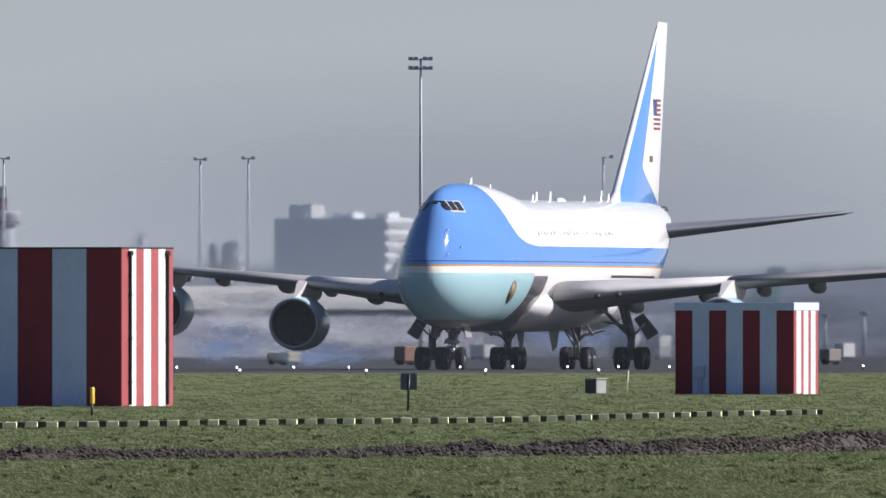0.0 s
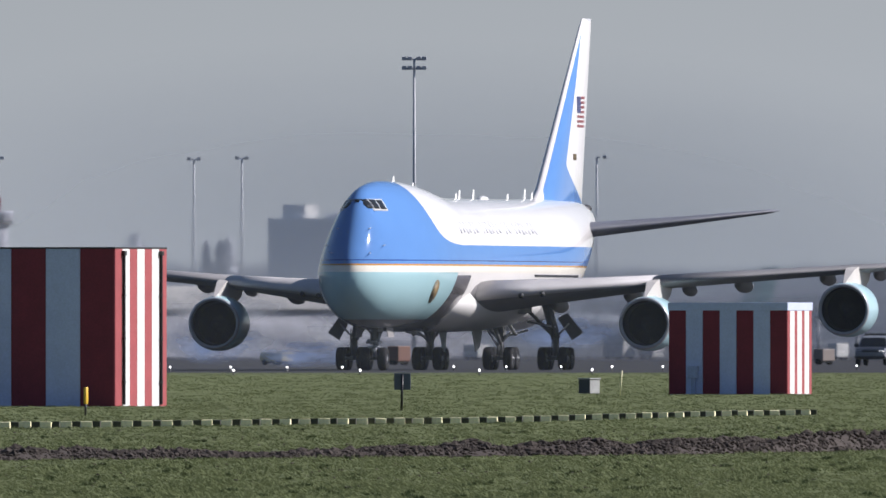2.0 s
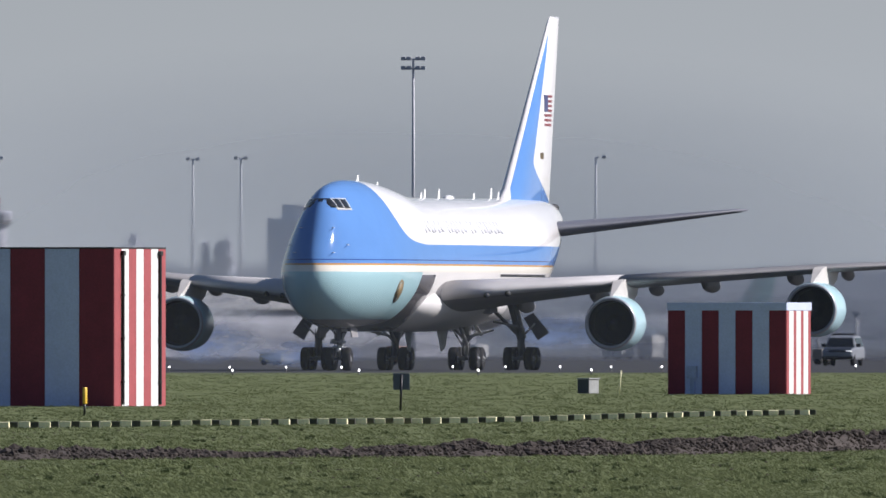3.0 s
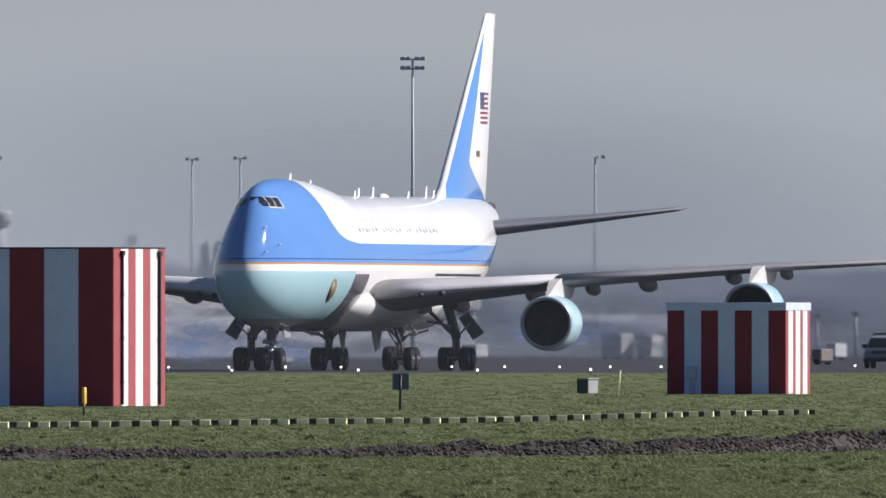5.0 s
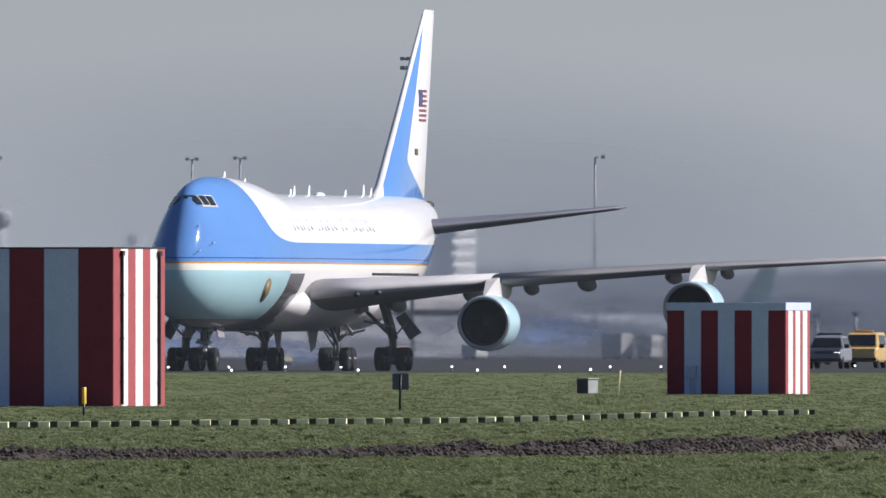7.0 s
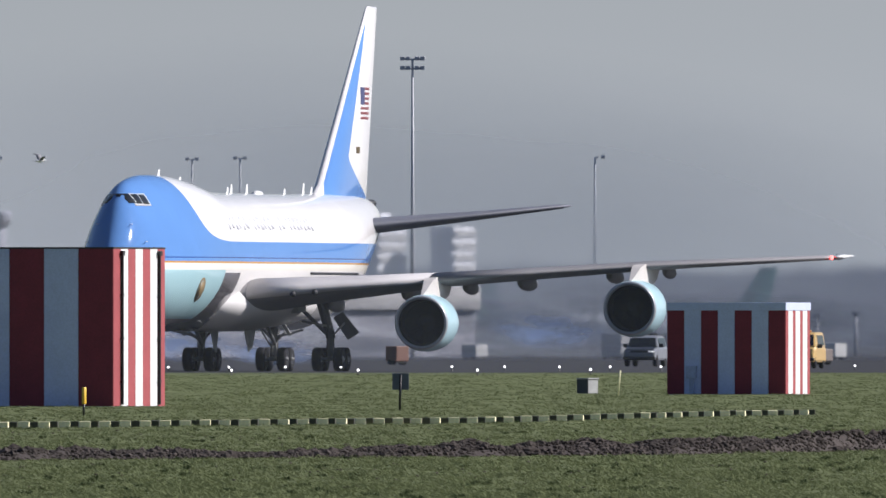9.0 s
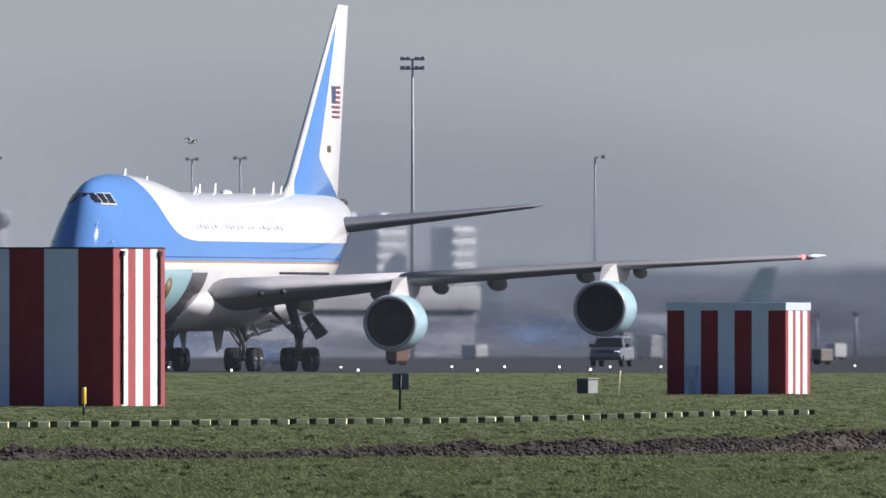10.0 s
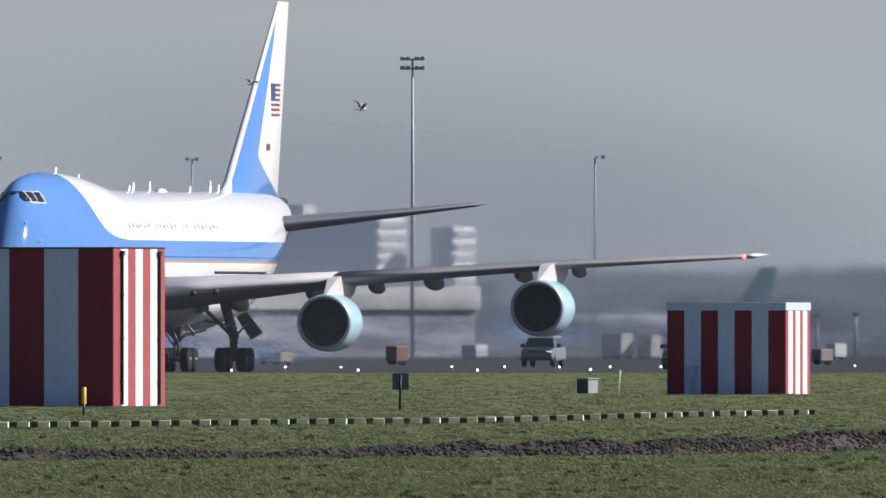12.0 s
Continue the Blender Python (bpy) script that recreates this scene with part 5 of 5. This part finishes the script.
# ---- exhaust haze behind the jet ----
def smoke_paint(name, colour, most, lump=1.0):
    m = bpy.data.materials.new(name)
    m.use_nodes = True
    n, l = m.node_tree.nodes, m.node_tree.links
    n.clear()
    co, sepn = n.new("ShaderNodeTexCoord"), n.new("ShaderNodeSeparateXYZ")
    l.new(co.outputs["Object"], sepn.inputs[0])
    f = lambda op, a, b=None: math_node(n, l, op, a, b)
    ns = n.new("ShaderNodeTexNoise")
    ns.inputs["Scale"].default_value, ns.inputs["Detail"].default_value = 1.9, 3
    l.new(co.outputs["Object"], ns.inputs["Vector"])
    rr = f("ADD", f("MULTIPLY", sepn.outputs["X"], sepn.outputs["X"]), f("MULTIPLY", sepn.outputs["Z"], sepn.outputs["Z"]))
    core = f("MAXIMUM", f("SUBTRACT", 1.0, rr), 0.0)
    a = f("MULTIPLY", f("MULTIPLY", f("POWER", core, 1.6), f("MAXIMUM", f("ADD", f("MULTIPLY", f("SUBTRACT", ns.outputs["Fac"], 0.5), 2.9 * lump), 0.58), 0.0)), most)
    di, tr, mx, o = n.new("ShaderNodeBsdfDiffuse"), n.new("ShaderNodeBsdfTransparent"), n.new("ShaderNodeMixShader"), n.new("ShaderNodeOutputMaterial")
    di.inputs["Color"].default_value = (*[0.5 * q for q in colour], 1)
    tl, ad = n.new("ShaderNodeBsdfTranslucent"), n.new("ShaderNodeAddShader")
    tl.inputs["Color"].default_value = (*[0.5 * q for q in colour], 1)
    l.new(di.outputs[0], ad.inputs[0])
    l.new(tl.outputs[0], ad.inputs[1])
    l.new(f("MINIMUM", a, 0.9), mx.inputs[0])
    l.new(tr.outputs[0], mx.inputs[1])
    l.new(ad.outputs[0], mx.inputs[2])
    l.new(mx.outputs[0], o.inputs[0])
    return m


SMOKE_BLUE = smoke_paint("blue_exhaust_haze", (0.46, 0.58, 0.85), 1.2)
SMOKE_PALE = smoke_paint("pale_exhaust_haze", (0.92, 0.91, 0.90), 1.25)
SMOKE_GREY = smoke_paint("grey_exhaust_haze", (0.315, 0.33, 0.375), 0.6)
PUFFS = []


def puff(x, y, z, rx, rz, paint, label, drift):
    bm = nb()
    rings = [[bm.verts.new((r * math.cos(t), 0.05 * r * r, r * math.sin(t))) for t in np.linspace(0, 2 * math.pi, 33)[:-1]] for r in (0.05, 0.3, 0.6, 0.85, 1.0)]
    bm.faces.new(rings[0])
    for p, q in zip(rings, rings[1:]):
        for i in range(32):
            bm.faces.new((p[i], p[(i + 1) % 32], q[(i + 1) % 32], q[i]))
    ob = tagged(part("exhaust_haze", bm, paint), label, "haze", "exhaust haze", "stuff")
    ob.scale = (rx, rx, rz)
    PUFFS.append((ob, (x, y, z), drift))


for px, py, rx, rz, d, paint, drift in ((390, 605, 3.2, 1.5, 1700, SMOKE_BLUE, -0.25), (640, 585, 3.4, 1.4, 1730, SMOKE_PALE, -0.45), (420, 545, 4.4, 1.4, 1760, SMOKE_PALE, -0.5), (460, 605, 2.2, 0.9, 1715, SMOKE_PALE, -0.5),
                                        (840, 575, 6.0, 2.3, 1990, SMOKE_GREY, -0.2), (1080, 570, 6.5, 2.5, 2080, SMOKE_GREY, -0.15), (1380, 570, 8.0, 2.8, 2150, SMOKE_GREY, -0.1),
                                        (560, 625, 4.0, 1.0, 1720, SMOKE_BLUE, -0.3), (1000, 588, 4.6, 1.5, 2010, SMOKE_BLUE, -0.15)):
    word = {"blue_exhaust_haze": "bluish", "pale_exhaust_haze": "pale", "grey_exhaust_haze": "grey"}[paint.name]
    puff(at(px, d), d, max(rz * 0.7, (598 - py) / F_LONG * d + EYE), rx, rz, paint, "drifting " + word + " veil of engine exhaust haze", drift)

BANK = smoke_paint("grey_ground_haze", (0.245, 0.26, 0.30), 0.85)
for px, d, rx in ((100, 2240, 22), (700, 2270, 24), (1300, 2250, 24)):
    puff(at(px, d), d, 1.6, rx, 4.6, BANK, "low bank of grey morning ground haze", 0.05)
# upright sheet added to pale the far buildings, masts and trees
FAR_HAZE = smoke_paint("far_morning_haze", (0.90, 0.93, 0.945), 1.0, 0.15)
puff(at(784, 2750), 2750, 6.0, 75.0, 24.0, FAR_HAZE, "broad veil of morning haze before the far buildings", 0.0)
# sheet added before the jet to lift its dark tones as haze would
VEIL = smoke_paint("thin_ground_haze", (0.50, 0.53, 0.60), 0.165, 0.1)
puff(at(784, 1380), 1380, 3.0, 38.0, 13.0, VEIL, "thin veil of morning ground haze over the taxiway", 0.0)


def air_blur_sheet():
    """Stands for heat haze over the taxiway: one clear sheet added behind the jet that blurs what lies behind it and
    thins out upwards.
    """
    m = bpy.data.materials.new("blurring_air_sheet")
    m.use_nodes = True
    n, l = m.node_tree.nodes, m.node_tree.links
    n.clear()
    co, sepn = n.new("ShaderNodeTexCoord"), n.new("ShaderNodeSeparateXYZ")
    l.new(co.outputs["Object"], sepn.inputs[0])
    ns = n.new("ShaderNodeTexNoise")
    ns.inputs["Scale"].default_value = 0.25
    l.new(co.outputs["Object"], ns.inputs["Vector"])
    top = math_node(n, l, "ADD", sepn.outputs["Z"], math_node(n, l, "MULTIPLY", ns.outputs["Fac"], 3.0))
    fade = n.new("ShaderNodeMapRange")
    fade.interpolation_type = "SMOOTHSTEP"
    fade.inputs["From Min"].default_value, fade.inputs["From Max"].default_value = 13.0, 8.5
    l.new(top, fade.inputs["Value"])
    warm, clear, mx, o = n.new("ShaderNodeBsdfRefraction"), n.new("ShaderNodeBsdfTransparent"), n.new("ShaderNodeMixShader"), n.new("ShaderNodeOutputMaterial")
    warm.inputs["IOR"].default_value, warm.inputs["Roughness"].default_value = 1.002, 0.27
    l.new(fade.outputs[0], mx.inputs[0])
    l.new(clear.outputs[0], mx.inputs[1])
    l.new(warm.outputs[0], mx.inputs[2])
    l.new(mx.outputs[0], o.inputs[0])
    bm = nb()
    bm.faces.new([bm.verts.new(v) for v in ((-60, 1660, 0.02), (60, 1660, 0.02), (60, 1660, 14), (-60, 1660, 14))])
    tagged(part("heat_blur_sheet", bm, m, None, smooth=False), "clear upright sheet blurring the distance like warm air", "haze", "exhaust haze", "stuff")


air_blur_sheet()


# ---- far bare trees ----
# twigs painted pale, with the far haze in their colour
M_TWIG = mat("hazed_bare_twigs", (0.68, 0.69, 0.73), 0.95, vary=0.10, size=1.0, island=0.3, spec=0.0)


def far_tree(px, top, d, spread):
    rng = np.random.default_rng(int(px))
    h = (598 - top) / F_LONG * d + EYE
    root = tagged(empty("bare_tree", pose(at(px, d), d, 0)), "hazy bare winter tree far behind the airfield", "tree", "far trees")
    bm = nb()
    tube(bm, (0, 0, 0), (0.1, 0, h * 0.75), 0.25, 0.06, 8)
    for k in range(9):
        t = k * 2.4
        z = h * (0.3 + 0.06 * k)
        tube(bm, (0.05, 0, z), (spread * 0.7 * math.cos(t), spread * 0.7 * math.sin(t), z + h * 0.22), 0.09, 0.02, 6)
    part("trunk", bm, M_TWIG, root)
    vs, fs = [], []
    for k in range(900):
        z = rng.random() ** 0.8
        r = spread * math.sqrt(rng.random()) * (math.sin(math.pi * (0.12 + 0.85 * z)) ** 0.7)
        t = rng.uniform(0, 6.283)
        c = np.array((r * math.cos(t), r * math.sin(t), h * (0.25 + 0.75 * z)))
        i = len(vs)
        for _ in range(3):
            vs.append(tuple(c + rng.normal(0, 0.16, 3) * np.array((1, 1, 1.6))))
        fs.append((i, i + 1, i + 2))
    me = bpy.data.meshes.new("crown")
    me.from_pydata(vs, [], fs)
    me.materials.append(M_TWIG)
    new("crown", me).parent = root


for px, top, spread in ((362, 430, 0.9), (386, 428, 1.1), (402, 422, 1.2), (236, 420, 2.6)):
    far_tree(px, top, 3500, spread)


# ---- what moves ----
def motions():
    rows = [(0, 4.69, 1598.91, 11.44), (0.5, 3.68, 1594.09, 11.35), (1, 2.7, 1589.3, 11.28), (1.5, 1.74, 1584.54, 11.25), (2, 0.83, 1579.85, 11.25),
            (2.5, -0.08, 1575.2, 11.27), (3, -0.97, 1570.6, 11.31), (5, -4.41, 1553.1, 11.26), (5.5, -5.27, 1548.92, 11.27), (6, -6.09, 1544.79, 11.27),
            (6.5, -6.88, 1540.7, 11.27), (7, -7.71, 1536.62, 11.27), (9, -10.88, 1520.86, 11.49), (9.5, -11.66, 1517.02, 11.56), (10, -12.45, 1513.19, 11.62),
            (10.5, -13.24, 1509.37, 11.67), (11, -14.03, 1505.56, 11.75), (11.5, -14.84, 1501.74, 11.83), (12, -15.68, 1497.91, 11.9)]
    walk(PLANE, [(t, pose(x + 0.30, y, 0.012, 0, 0, -h + 0.4)) for t, x, y, h in rows])
    # the wheels roll with the ground passed
    ts = [r[0] for r in rows]
    gone = [0.0]
    for p, q in zip(rows, rows[1:]):
        gone.append(gone[-1] + math.hypot(q[1] - p[1], q[2] - p[2]))
    for hub, (x, y, z), r in WHEELS:
        roll = []
        for k in range(121):
            t = k * 0.1
            turn = float(np.interp(t, ts, gone)) / r
            roll.append((t, pose(x, y, z, math.degrees(turn), 0, 0)))
        walk(hub, roll)

    # cars in the jet's wake: start and end places on the asphalt
    for root, (x0, y0), (x1, y1) in ((CAR_A, (31.0, 1846), (5.95, 1750)), (CAR_B, (33.5, 1706), (13.2, 1608)), (CAR_C, (37.2, 1736), (14.75, 1640))):
        turn = -math.degrees(math.atan2(x0 - x1, y0 - y1)) * 0.6
        walk(root, [(0, pose(x0, y0, 0.012, 0, 0, turn)), (6, pose((x0 + x1) / 2, (y0 + y1) / 2, 0.012, 0, 0, turn)), (12, pose(x1, y1, 0.012, 0, 0, turn))])
        v = math.hypot(x1 - x0, y1 - y0) / 12
        for owner, hub, (x, y, zz), r in CAR_WHEELS:
            if owner is root:
                walk(hub, [(k / 15, pose(x, y, zz, math.degrees(v * k / 15 / r), 0, 0)) for k in range(181)])
    for ob, (x, y, zz), drift in PUFFS:
        walk(ob, [(0, pose(x, y, zz)), (6, pose(x + drift * 6, y, zz + 0.1, 0, 3, 0)), (12, pose(x + drift * 12, y, zz + 0.2, 0, 6, 0))])
    # gulls cross to the right, climbing slowly
    paths = ([(0, -2400, 330), (8, -215, 300), (8.8, 15, 293), (9.4, 181, 267), (9.8, 285, 258), (10.2, 394, 246), (10.6, 490, 231), (11, 562, 213), (11.4, 607, 203), (11.7, 628, 199), (12, 640, 194)],
             [(0, -4400, 190), (8, -1190, 180), (11, 54, 170), (11.2, 135, 168), (11.4, 220, 172), (11.7, 322, 166), (12, 446, 149)])
    d = 1300
    for k, ((root, wings), path) in enumerate(zip(GULLS, paths)):
        walk(root, [(t, pose(at(px, d), d, (598 - py) / F_LONG * d + EYE, 6, -4, 24)) for t, px, py in path])
        for w, s in wings:
            x, y, zz = 0, s * 0.06, 0.04
            walk(w, [(i * 0.1, pose(x, y, zz, s * (5 + 22 * math.sin(2 * math.pi * (2.6 * i * 0.1 + 0.3 * k))), 0, 0)) for i in range(121)])


motions()
